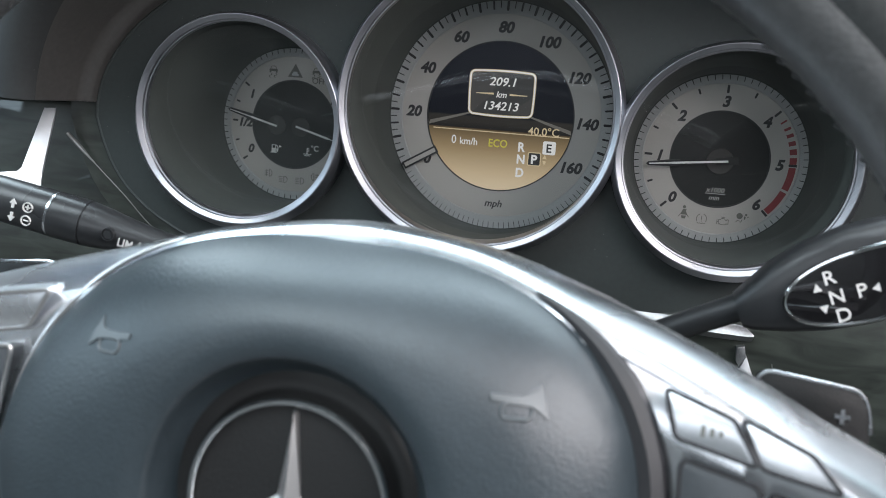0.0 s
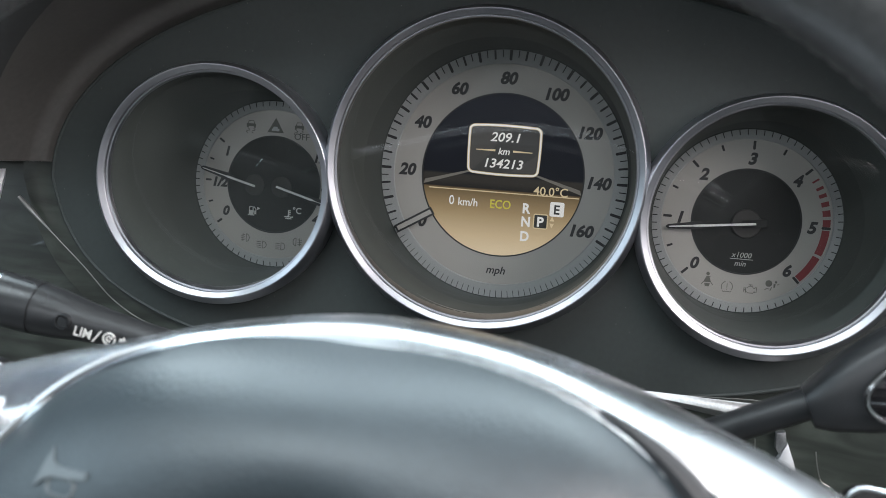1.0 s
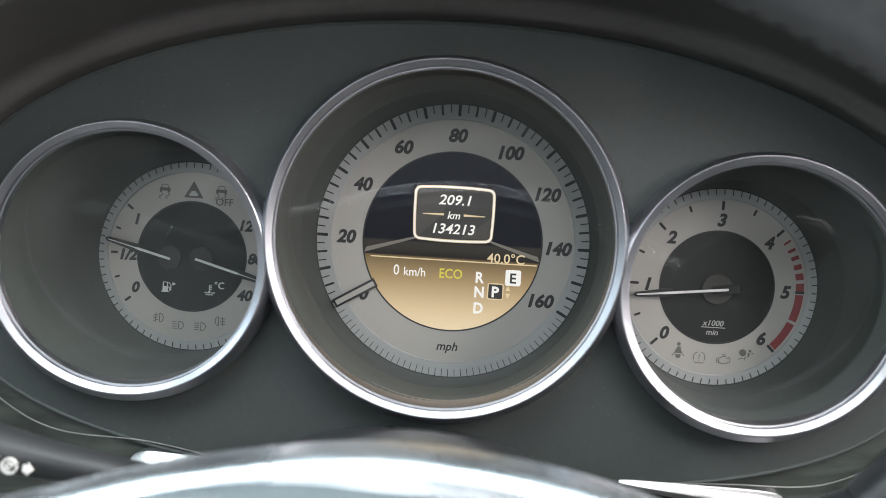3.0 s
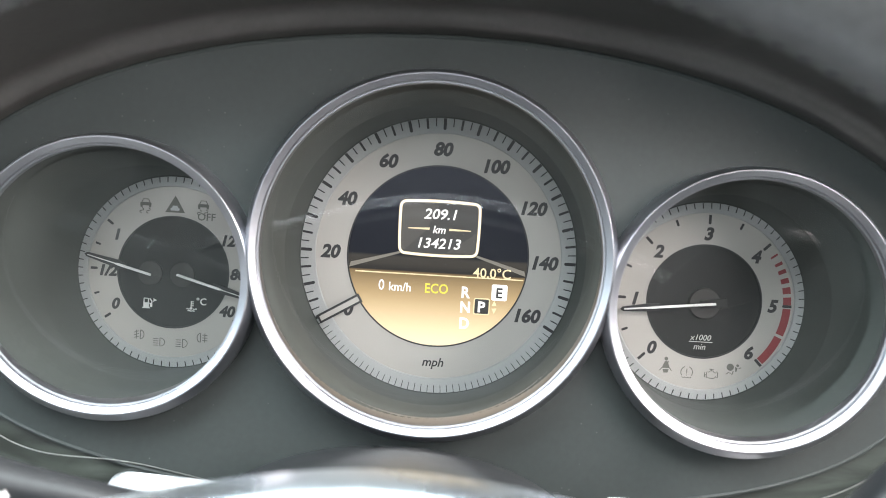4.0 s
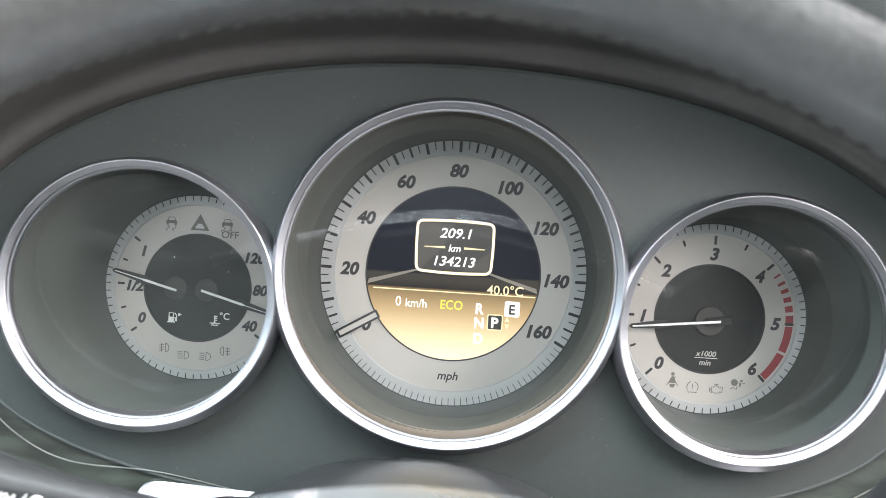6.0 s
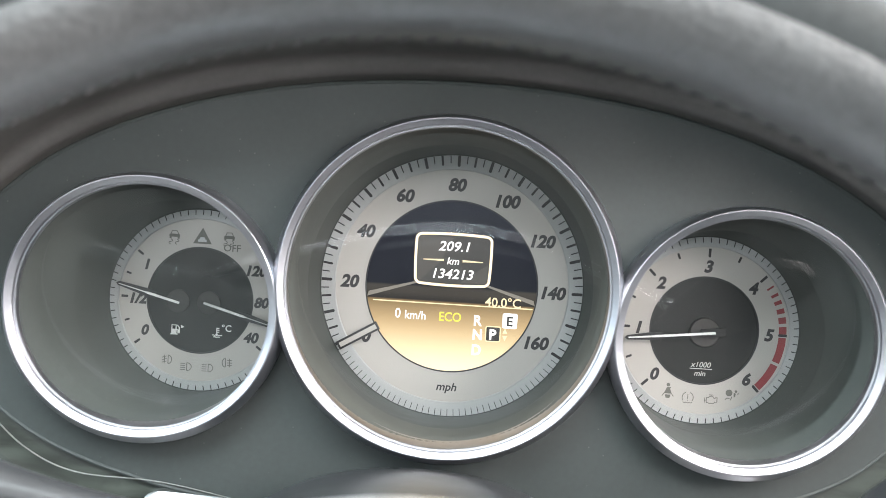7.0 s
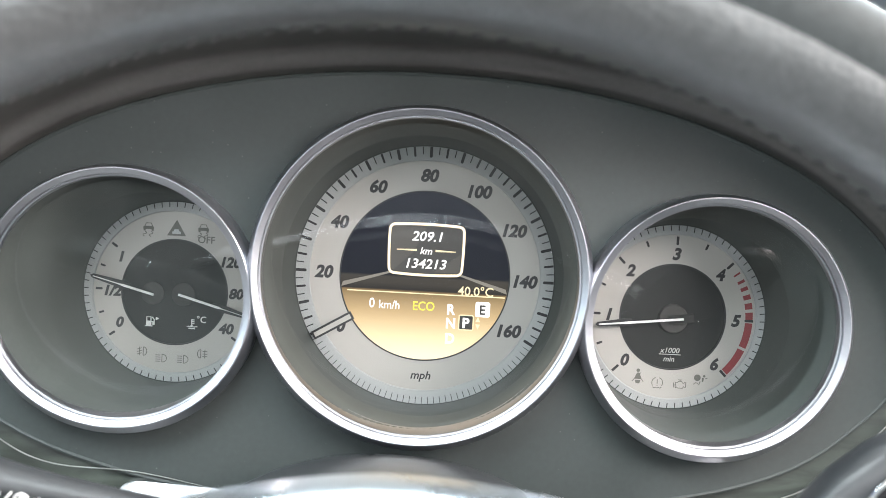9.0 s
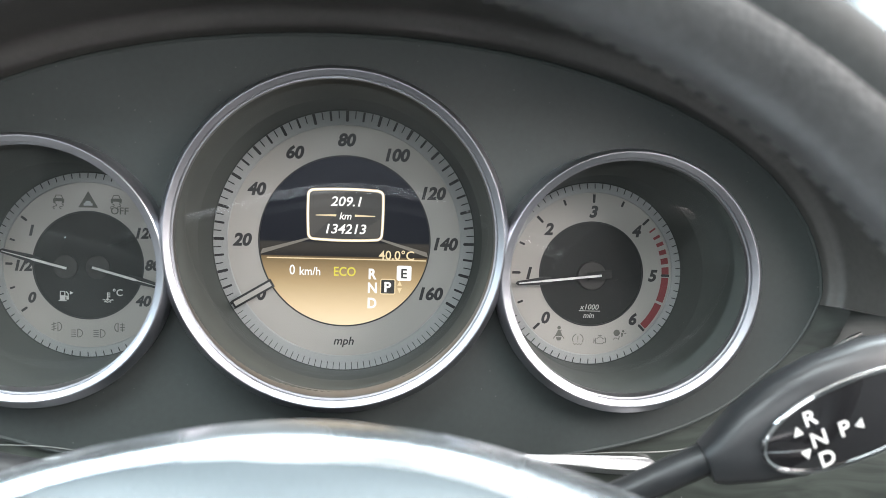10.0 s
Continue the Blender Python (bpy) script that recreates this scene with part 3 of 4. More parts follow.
# rev counter
B = 0.009
rev = face("rev_counter_face", REV, B, 0.0246, 0.0384, 0.0428, "silver rev counter dial with a red zone", BLACKDIAL)
rs = lambda rr: 0.0018 - (rr - 0.0384) / 0.0044 * 0.0008 + 0.00014
ticks(rev, REV, [(5 * i, 0.0403, 0.0427, 0.00042) for i in range(72)], B, rs)
ticks(rev, REV, [(225 - 45 * i, 0.0336, 0.0376, 0.0012) for i in range(7)] + [(225 - 45 * i - 22.5, 0.0346, 0.0374, 0.0010) for i in range(4)], B + 0.0007)
for i, (a0, a1) in enumerate(((37.5, 36.2), (31.5, 29.4), (26.0, 23.2), (19.8, 16.2), (13.4, 8.8), (6.4, 1.0), (-1.6, -20.5), (-22.5, -43.5))):
    pts = arc(*REV, 0.0373, a0, a1, 8) + arc(*REV, 0.0339, a1, a0, 8)
    part("red_block", slab(pts, B + 0.0004, B + 0.00075), REDPRINT, rev, "red warning block", smooth=False)
numerals(rev, REV, B, [(str(i), *polar(225 - 45 * i, 0.0296)) for i in range(7)], 0.0054)
numerals(rev, REV, B - 0.001, [("x1000", 0.0, -0.0157)], 0.0026, 0.005, mat=DIMPRINT)
numerals(rev, REV, B - 0.001, [("min", -0.0002, -0.0197)], 0.0026, 0.005, mat=DIMPRINT)
part("rule", stroke([(REV[0] - 0.0050, REV[1] - 0.0177), (REV[0] + 0.0052, REV[1] - 0.0177)], 0.0003, B - 0.0003, B), DIMPRINT, rev)
hubm = material("needle_hub", (0.042, 0.040, 0.039), 0.6)
part("needle_hub", lathe([(0, B + 0.0010), (0.0064, B + 0.0010), (0.0068, B + 0.0006), (0.0068, B - 0.0004)], REV[0] + 0.0004, REV[1] - 0.0008, 48), hubm, cluster, "dark round needle hub")


def needle(centre, angle, r0, rb, r1, back, name, core=0.00020, wide=0.0018):
    """White over the dark centre; a black surround with a hair-thin pale core over the silver band."""
    m = Matrix.Translation((*centre, 0)) @ Matrix.Rotation(radians(angle), 4, "Z")
    bm = slab([(r0, 0.00050), (rb - 0.001, 0.00050), (rb + 0.001, core), (r1, core * 0.7), (r1, -core * 0.7), (rb + 0.001, -core), (rb - 0.001, -0.00050), (r0, -0.00050)], back + 0.0046, back + 0.0054)
    part(name, move(bm, m), NEEDLE, cluster, "slim white needle")
    bm = slab([(rb - 0.004, wide * 0.8), (rb, wide), (r1 + 0.0004, wide * 0.55), (r1 + 0.0016, 0), (r1 + 0.0004, -wide * 0.55), (rb, -wide), (rb - 0.004, -wide * 0.8)], back + 0.0036, back + 0.0045)
    part("needle_edge", move(bm, m), PRINT, cluster, "black needle surround")


needle((REV[0], REV[1] - 0.0007), 186.5, -0.004, 0.0236, 0.0350, B, "rev_needle", 0.00036)
tail = slab([(-0.0092, 0.0020), (0.0020, 0.0017), (0.0020, -0.0017), (-0.0092, -0.0020)], B + 0.0024, B + 0.0040, 0.0003)
part("needle_tail", move(tail, Matrix.Translation((REV[0], REV[1] - 0.0007, 0)) @ Matrix.Rotation(radians(186.5), 4, "Z")), HUBSKIN, cluster, "dark counterweight of the needle")

# fuel and temperature
B = 0.002
fuel = face("fuel_gauge_face", FUEL, B, 0.0249, 0.0382, 0.0426, "silver fuel and temperature dial", BLACKDIAL)
fs = lambda rr: 0.0018 - (rr - 0.0382) / 0.0044 * 0.0008 + 0.00014
ticks(fuel, FUEL, [(5 * i, 0.0402, 0.0425, 0.00042) for i in range(72)], B, fs)
ticks(fuel, FUEL, [(144, 0.0340, 0.0372, 0.0011), (162, 0.0346, 0.0370, 0.0009), (180, 0.0340, 0.0372, 0.0011), (198, 0.0346, 0.0370, 0.0009), (216, 0.0340, 0.0372, 0.0011),
                                (36, 0.0340, 0.0372, 0.0011), (0, 0.0346, 0.0370, 0.0009), (324, 0.0340, 0.0372, 0.0011)], B + 0.0007)
numerals(fuel, FUEL, B, [("1", -0.0254, 0.0158), ("1/2", -0.0290, -0.0005), ("0", -0.0252, -0.0152), ("120", 0.0262, 0.0156), ("80", 0.0292, 0.0008), ("40", 0.0250, -0.0160)], 0.0048)
for hx in (-0.0105, 0.0040):
    part("needle_hub", lathe([(0, B + 0.0006), (0.0050, B + 0.0006), (0.0055, B + 0.0003), (0.0055, B - 0.0004)], FUEL[0] + hx, FUEL[1] - 0.001, 40), hubm, cluster, "dark round needle hub")
needle((FUEL[0] - 0.0085, FUEL[1] - 0.0012), 165.5, 0.0, 0.0160, 0.0295, B, "fuel_needle")
needle((FUEL[0] + 0.0030, FUEL[1] - 0.0005), 344.5, 0.0, 0.0205, 0.0330, B, "temperature_needle", 0.00012)


def icon(kind, parent, cx, cy, back, s=1.0, mat=GREYPRINT, name="warning_symbol"):
    """Small printed warning symbols, drawn in millimetres about their centre."""
    lines, fills, w = [], [], 0.28
    car = [[(-1.7, -0.2), (-1.7, 0.7), (-1.2, 0.8), (-0.8, 1.7), (0.8, 1.7), (1.2, 0.8), (1.7, 0.7), (1.7, -0.2)]]
    if kind in ("skid", "skid_off"):
        fills += [[(-1.9, 0.3), (-1.9, 1.2), (-1.4, 1.4), (-1.4, 0.3)], [(1.9, 0.3), (1.9, 1.2), (1.4, 1.4), (1.4, 0.3)], [(-1.4, 0.3), (-1.4, 1.4), (1.4, 1.4), (1.4, 0.3)],
                  [(-1.8, -0.3), (-1.8, 0.3), (-1.1, 0.3), (-1.1, -0.3)], [(1.1, -0.3), (1.1, 0.3), (1.8, 0.3), (1.8, -0.3)]]
        lines += [[(-1.4, 1.3), (-0.9, 2.5), (0.9, 2.5), (1.4, 1.3)]]
        for dx in (-1.0, 1.3):
            lines.append([(dx + x, y) for x, y in ((-0.3, -0.5), (0.3, -0.9), (0.2, -1.3), (-0.9, -1.6), (-1.0, -2.0), (-0.4, -2.4))])
    elif kind == "triangle":
        fills += [[(-3.4, -2.4), (3.4, -2.4), (0, 3.4)]]
    elif kind == "car":
        fills += car
    elif kind == "fog":
        lines += [arc(0.4, 0, 1.4, -90, 90, 10, 1.7), [(0.4, -1.7), (0.4, 1.7)]]
        lines += [[(-2.0, y - 0.3), (-0.2, y + 0.3)] for y in (-1.0, 0, 1.0)] + [[(-1.1, -1.7), (-1.1, 1.7)]]
    elif kind == "rear_fog":
        lines += [arc(-0.4, 0, 1.3, 90, 270, 10, 1.7), [(-0.4, -1.7), (-0.4, 1.7)]]
        lines += [[(0.3, y), (2.2, y)] for y in (-1.0, 0, 1.0)] + [[(1.2, -1.7), (1.2, 1.7)]]
    elif kind == "lamp":
        lines += [arc(0.4, 0, 2.0, -90, 90, 10, 1.7), [(0.4, -1.7), (0.4, 1.7)]]
        lines += [[(-2.4, y), (-0.3, y)] for y in (-1.4, -0.5, 0.4, 1.3)]
    elif kind == "pump":
        w = 0.4
        fills += [[(-1.5, -2), (-1.5, 0.1), (0.7, 0.1), (0.7, -2)], [(2.6, 1.9), (4.0, 1.2), (2.6, 0.5)]]
        lines += [[(-1.3, 0), (-1.3, 1.8), (0.5, 1.8), (0.5, 0)]]
        lines += [[(0.8, -0.2), (1.4, -0.2), (1.4, -1.6), (1.9, -1.6), (1.9, 0.8), (1.0, 1.8)], [(-2.0, -2.1), (1.2, -2.1)]]
    elif kind == "thermometer":
        w = 0.42
        lines += [[(-0.6, -1.2), (-0.6, 2.2)], [(-0.6, 1.9), (0.6, 1.9)], [(-0.6, 1.0), (0.6, 1.0)], [(-0.6, 0.1), (0.6, 0.1)]]
        lines += [[(-2.8, -1.4), (-2.2, -1.2), (-1.6, -1.5), (-1.2, -1.3)], [(0.2, -1.3), (0.9, -1.5), (1.5, -1.2), (2.0, -1.4)], [(-2.2, -2.3), (-1.4, -2.1), (-0.6, -2.4), (0.2, -2.1), (1.0, -2.4)]]
        fills += [arc(-0.6, -1.1, 0.6, 0, 330, 10)]
    elif kind == "belt":
        fills += [arc(0, 2.5, 0.7, 0, 330, 10), [(-0.4, 1.6), (0.5, 1.6), (1.5, -0.9), (-1.5, -0.9)], [(-1.1, -1.3), (-0.7, -2.6), (0.7, -2.6), (1.1, -1.3)]]
        lines += [[(-2.2, -1.9), (-1.3, -0.7)], [(2.2, -1.9), (1.3, -0.7)], [(1.0, 1.6), (-0.9, -0.6)]]
    elif kind == "tyre":
        lines += [arc(0, 0.2, 2.2, 215, 110, 12), arc(0, 0.2, 2.2, -35, 70, 12), [(-1.8, -1.6), (-1.2, -2.0), (-0.6, -1.7), (0, -2.0), (0.6, -1.7), (1.2, -2.0), (1.8, -1.6)], [(0, -0.3), (0, 1.5)], [(0, -1.1), (0, -0.8)]]
    elif kind == "engine":
        lines += [[(-1.6, -1.3), (-1.6, 0.9), (-0.8, 0.9), (-0.3, 1.4), (0.9, 1.4), (1.3, 0.7), (1.9, 0.7), (2.0, 1.1), (2.6, 1.1), (2.6, -1.0), (2.0, -1.0), (1.9, -0.6), (1.3, -1.4), (-0.6, -1.4), (-1.0, -1.0), (-1.6, -1.3)],
                  [(-0.6, 2.0), (1.0, 2.0)], [(0.2, 2.0), (0.2, 1.4)], [(-2.3, 0.8), (-2.3, -1.2)], [(-2.3, -0.2), (-1.6, -0.2)]]
    elif kind == "airbag":
        fills += [arc(-1.0, 0.8, 1.3, 0, 345, 14), arc(1.6, 1.5, 0.5, 0, 330, 8), [(0.8, 0.9), (1.6, 0.7), (1.4, -0.6), (0.9, -0.8)]]
        lines += [[(-2.4, -1.9), (-1.6, -1.2), (-0.6, -1.4)], [(0.2, -0.6), (-0.3, -2.0)], [(2.1, 0.5), (2.9, 0.8)]]
    bms = [stroke([(cx + x * 0.001 * s, cy + y * 0.001 * s) for x, y in ln_], w * 0.001 * s, back + 0.0004, back + 0.00078) for ln_ in lines]
    bms += [slab([(cx + x * 0.001 * s, cy + y * 0.001 * s) for x, y in f], back + 0.0004, back + 0.00078) for f in fills]
    part(name, join(*bms), mat, parent, smooth=False)


B = 0.002
for kind, x, y, s in (("fog", -0.1318, -0.0426, 1.2), ("lamp", -0.1228, -0.0455, 1.1), ("lamp", -0.1126, -0.0455, 1.1), ("rear_fog", -0.1036, -0.0425, 1.2),
                      ("skid", -0.1308, 0.0150, 1.3), ("triangle", -0.1176, 0.0160, 1.3), ("skid", -0.1050, 0.0155, 1.3)):
    icon(kind, fuel, x, y, B, s)
icon("car", fuel, -0.1176, 0.0140, B + 0.0003, 1.15, TICKRING)
part("warning_symbol", lettering("OFF", 0.0034, -0.1034, 0.0118, B + 0.0008, 0.01, 0, 0.0002), GREYPRINT, fuel)
icon("pump", fuel, -0.1290, -0.0282, B - 0.0007, 1.1, WHITEPRINT, "fuel_symbol")
icon("thermometer", fuel, -0.1085, -0.0285, B - 0.0007, 1.0, WHITEPRINT, "temperature_symbol")
part("temperature_symbol", lettering("°C", 0.0032, -0.1045, -0.0262, B, 0.01, 0, 0.0002), WHITEPRINT, fuel)
B = 0.009
for kind, x, y, s in (("belt", 0.1020, -0.0408, 1.2), ("tyre", 0.1112, -0.0434, 1.15), ("engine", 0.1216, -0.0436, 1.15), ("airbag", 0.1310, -0.0408, 1.2)):
    icon(kind, rev, x, y, B, s)

# ---------------------------------------------------------------- binnacle hood and dashboard
def hood(first, last):
    """Skin that starts behind the panel's rim and rolls forward over it into a thick brow; shallower at its feet."""
    prof = [(-0.002, -0.050), (0.0016, -0.0585), (0.0020, -0.0640), (0.0032, -0.0670), (0.0062, -0.0686), (0.0090, -0.0704), (0.0104, -0.0760), (0.0122, -0.090), (0.0150, -0.110), (0.0172, -0.126),
            (0.0200, -0.136), (0.0260, -0.142), (0.0350, -0.142), (0.0450, -0.134), (0.0540, -0.112), (0.0600, -0.06), (0.0620, 0.02), (0.058, 0.12)][first:last]
    bm = bmesh.new()
    loops = []
    for i in range(97):
        a = radians(-1 + 178.8 * i / 96)
        k = min(1.0, max(0.0, math.sin(a) / 0.7))
        k = 0.50 + 0.50 * k * k * (3 - 2 * k)
        loop = []
        for g, y in prof:
            x, z = outline(a, g * (0.45 + 0.55 * k))
            loop.append(bm.verts.new((x, -0.0585 + (y + 0.0585) * (k if y < -0.0585 else 1.0), 0.9 + z)))
        loops.append(loop)
    for a, b in zip(loops, loops[1:]):
        for k in range(len(prof) - 1):
            bm.faces.new((a[k], b[k], b[k + 1], a[k + 1]))
    bm.faces.new(loops[0])
    bm.faces.new(loops[-1])
    return bm


hd = thing("binnacle_hood", Matrix(), "charcoal grained hood arching over the gauges", "dashboard hood")
part("hood_liner", hood(0, 10), LINER, hd, "matt inner lip of the hood", angle=50)
part("hood_brow", hood(9, 18), HOODSKIN, hd, "grained padded brow", angle=50)


def profile_x(points, x0, x1, steps=6, cap=True):
    """A skin of one cross-section (y, z) drawn out along x."""
    bm = bmesh.new()
    loops = [[bm.verts.new((x0 + (x1 - x0) * i / steps, y, z)) for y, z in points] for i in range(steps + 1)]
    for a, b in zip(loops, loops[1:]):
        for k in range(len(points) - 1):
            bm.faces.new((a[k], a[k + 1], b[k + 1], b[k]))
    if cap:
        bm.faces.new(loops[0])
        bm.faces.new(loops[-1][::-1])
    return bm


dash = thing("dashboard", Matrix(), "black grained dashboard top beside the gauges", "dashboard", kind="structure")
for nm, x0, x1, ridge in (("dash_top", X0, -0.2330, 0.8940), ("dash_top", 0.2330, X1, 0.8815)):
    part(nm, profile_x(smooth_curve([(-0.030, ridge - 0.004), (-0.074, ridge - 0.0012), (-0.0800, ridge + 0.001), (-0.0835, ridge + 0.006), (-0.084, ridge + 0.022), (-0.076, ridge + 0.060), (-0.04, 0.985), (0.10, 1.005), (0.5, 1.01), (0.74, 0.98)], 5) + [(0.74, 0.30), (-0.030, 0.30)], x0, x1), PLASTIC, dash, "black dashboard upper")
part("dash_top", profile_x([(0.02, 0.97), (0.02, 0.99), (0.12, 1.005), (0.5, 1.01), (0.74, 0.98), (0.74, 0.30), (0.02, 0.30)], -0.2145, 0.2145), PLASTIC, dash, "black dashboard upper")

trim = thing("dash_trim", Matrix(), "dark lacquered wood trim round the gauge panel", "dashboard trim", kind="structure")


def trim_face():
    """Lacquered face round and below the panel, rolling towards the driver at its foot."""
    bm = bmesh.new()
    N = 160
    loops = []
    inner = [(2 * math.pi * i / N) for i in range(N)]
    for g, y in ((0.0008, -0.050), (0.0012, -0.0555), (0.010, -0.0565), (0.0175, -0.0555)):
        loops.append([bm.verts.new((outline(a, g)[0], y, 0.9 + outline(a, g)[1])) for a in inner])
    for a, b in zip(loops, loops[1:]):
        for i in range(N):
            j = (i + 1) % N
            if outline(inner[i], 0.01)[1] < 0.004:
                bm.faces.new((a[i], a[j], b[j], b[i]))
    return bm


part("trim_surround", trim_face(), WOOD, trim, "glossy dark wood surround")
foot = [(-0.0545, 0.826), (-0.0560, 0.815), (-0.0566, 0.806), (-0.0566, 0.795), (-0.0555, 0.770), (-0.052, 0.70), (-0.046, 0.60)]
low = [(y, z) for y, z in smooth_curve(foot, 6)] + [(-0.036, 0.60), (-0.036, 0.826)]
part("trim_panel", profile_x(low, -0.45, 0.45, 4), WOOD, trim, "glossy dark wood lower trim")
for x0, x1, ridge in ((-0.45, -0.176, 0.893), (0.176, 0.45, 0.880)):
    part("trim_panel", profile_x([(-0.048, ridge), (-0.0525, 0.850), (-0.0545, 0.8262), (-0.030, 0.8262), (-0.030, ridge)], x0, x1, 4), WOOD, trim, "glossy dark wood side trim")


def lip(cx, cz, shape):
    """A canted insert under the panel; its pale silver stands in for sky mirrored in lacquer."""
    m = Matrix.Translation((cx, -0.0605, cz)) @ Matrix.Rotation(radians(90 - 35), 4, "X")
    part("trim_insert", move(slab(smooth_loop(shape, 0.25), -0.006, 0.0006, 0.0004), m), SKYSHEEN, trim, "dust-specked insert under the panel, pale in place of mirrored sky")


def smooth_loop(c, r=0.22):
    """Rounds the corners of an outline."""
    out = []
    n = len(c)
    for i in range(n):
        p, q, s = Vector(c[i - 1]), Vector(c[i]), Vector(c[(i + 1) % n])
        a, b = q + (p - q) * r, q + (s - q) * r
        for k in range(6):
            t = k / 5
            v = a * (1 - t) ** 2 + q * 2 * t * (1 - t) + b * t * t
            out.append((v.x, v.y))
    return out


lip(-0.0965, 0.8108, [(-0.022, 0.0034), (0.002, 0.0028), (0.026, 0.0012), (0.026, -0.0004), (0.010, -0.0008), (0.003, -0.0040), (-0.002, -0.0080), (-0.027, -0.0080)])
lip(0.1060, 0.8130, [(-0.034, 0.0034), (0.026, 0.0030), (0.033, -0.0030), (0.010, -0.0030), (-0.034, 0.0016)])
facet = [(0.0068, 0.0226), (0.0124, 0.0228), (0.0053, -0.0119), (0.0041, -0.0214), (-0.0296, -0.0215), (-0.0296, -0.0152), (-0.0066, -0.0133), (-0.0044, -0.0112)]
part("trim_insert", move(slab(facet, -0.009, 0.0, 0.0004), Matrix.Translation((-0.2290, -0.0815, 0.8688)) @ Matrix.Rotation(radians(36.7), 4, "Z") @ Matrix.Rotation(radians(90 - 27.4), 4, "X")), PALETRIM, trim, "canted satin silver insert beside the vent")
# pale slabs that paint the sky's reflections in the glossy wood
FOOT = Matrix.Translation((0.1364, -0.0605, 0.7886)) @ Matrix.Rotation(radians(90), 4, "X")
shard = [(-0.0007, 0.0121), (0.0025, 0.0044), (0.0049, -0.0023), (0.0025, -0.0093), (-0.0006, -0.0060), (-0.0046, -0.0025), (-0.0041, 0.0036)]
part("trim_insert", move(slab(shard, -0.004, 0.0, 0.0003), FOOT), PALETRIM, trim, "small leaf-shaped slab painting a sky reflection below the gear lever")
chip = [(-0.0056, 0.0157), (-0.0020, 0.0167), (-0.0009, 0.0115), (-0.0035, 0.0067), (-0.0053, 0.0092)]
part("trim_insert", move(slab(chip, -0.004, -0.0004, 0.0003), FOOT), SKYSHEEN, trim, "small dull slab painting a sky reflection below the gear lever")


def bead(pts, rad, mat, name, label):
    p = smooth_curve(pts, 8)
    n = len(p)
    part(name, sweep(p, [rad * (0.30 + 2.6 * math.exp(-((i / n - 0.05) / 0.08) ** 2) + 0.45 * math.sin(math.pi * i / n)) for i in range(n)], 8), mat, trim, label)


bead([(-0.2235, -0.0588, 0.8755), (-0.207, -0.0588, 0.8605), (-0.190, -0.0588, 0.8455), (-0.172, -0.0588, 0.829), (-0.150, -0.0588, 0.8195), (-0.114, -0.0588, 0.8175), (-0.078, -0.0588, 0.8115)], 0.00042, BEAD, "trim_bead", "thin bright trim bead")
bead([(0.2230, -0.0588, 0.8700), (0.212, -0.0588, 0.8645), (0.197, -0.0588, 0.8555), (0.178, -0.0588, 0.835), (0.150, -0.0588, 0.8195), (0.114, -0.0588, 0.8170), (0.076, -0.0588, 0.8150)], 0.00042, BEAD, "trim_bead", "thin bright trim bead")

for seam in ([(0.1226, -0.0590, 0.8007), (0.1232, -0.0590, 0.7942), (0.1226, -0.0590, 0.7883)], [(0.1476, -0.0590, 0.7981), (0.1490, -0.0590, 0.7913), (0.1512, -0.0590, 0.7856), (0.1550, -0.0590, 0.7835)]):
    p = smooth_curve(seam, 6)
    part("trim_seam", sweep(p, [0.00025] * len(p), 6), BEAD, trim, "hair-thin bright seam in the trim")

# ---------------------------------------------------------------- steering column
def shroud(first, last):
    bm = bmesh.new()
    loops = []
    for y, a, crest, drop in ((-0.055, 0.070, 0.8265, 0.055), (-0.066, 0.078, 0.8322, 0.058), (-0.076, 0.082, 0.8356, 0.060), (-0.090, 0.084, 0.8382, 0.060), (-0.110, 0.082, 0.8405, 0.060), (-0.140, 0.078, 0.8425, 0.058), (-0.180, 0.070, 0.838, 0.055), (-0.215, 0.060, 0.832, 0.050), (-0.235, 0.050, 0.824, 0.045)):
        cz = crest - drop
        loops.append([bm.verts.new((-0.008 + a * math.copysign(abs(math.cos(t)) ** 0.95, math.cos(t)), y, cz + drop * math.copysign(abs(math.sin(t)) ** 0.9, math.sin(t)))) for t in [2 * math.pi * i / 64 for i in range(first, last + 1)]])
    for a, b in zip(loops, loops[1:]):
        for i in range(last - first):
            bm.faces.new((a[i], a[i + 1], b[i + 1], b[i]))
    bm.faces.new(loops[0])
    bm.faces.new(loops[-1])
    return bm


col = thing("column_shroud", Matrix(), "black plastic steering column shroud behind the wheel", "steering column")
part("upper_shell", shroud(0, 32), STALK, col, "smooth black upper shell")
part("lower_shell", shroud(32, 64), STALK, col, "smooth black lower shell")

# gear selector
sel = thing("gear_selector", Matrix(), "black column gear selector with a chrome-edged lettered plate", "gear lever")
part("stem", sweep(smooth_curve([(0.048, -0.150, 0.8095), (0.080, -0.158, 0.8275), (0.100, -0.163, 0.8395), (0.120, -0.168, 0.8510)], 5), [0.0050] * 16, 16), STALK, sel, "slim black stem")


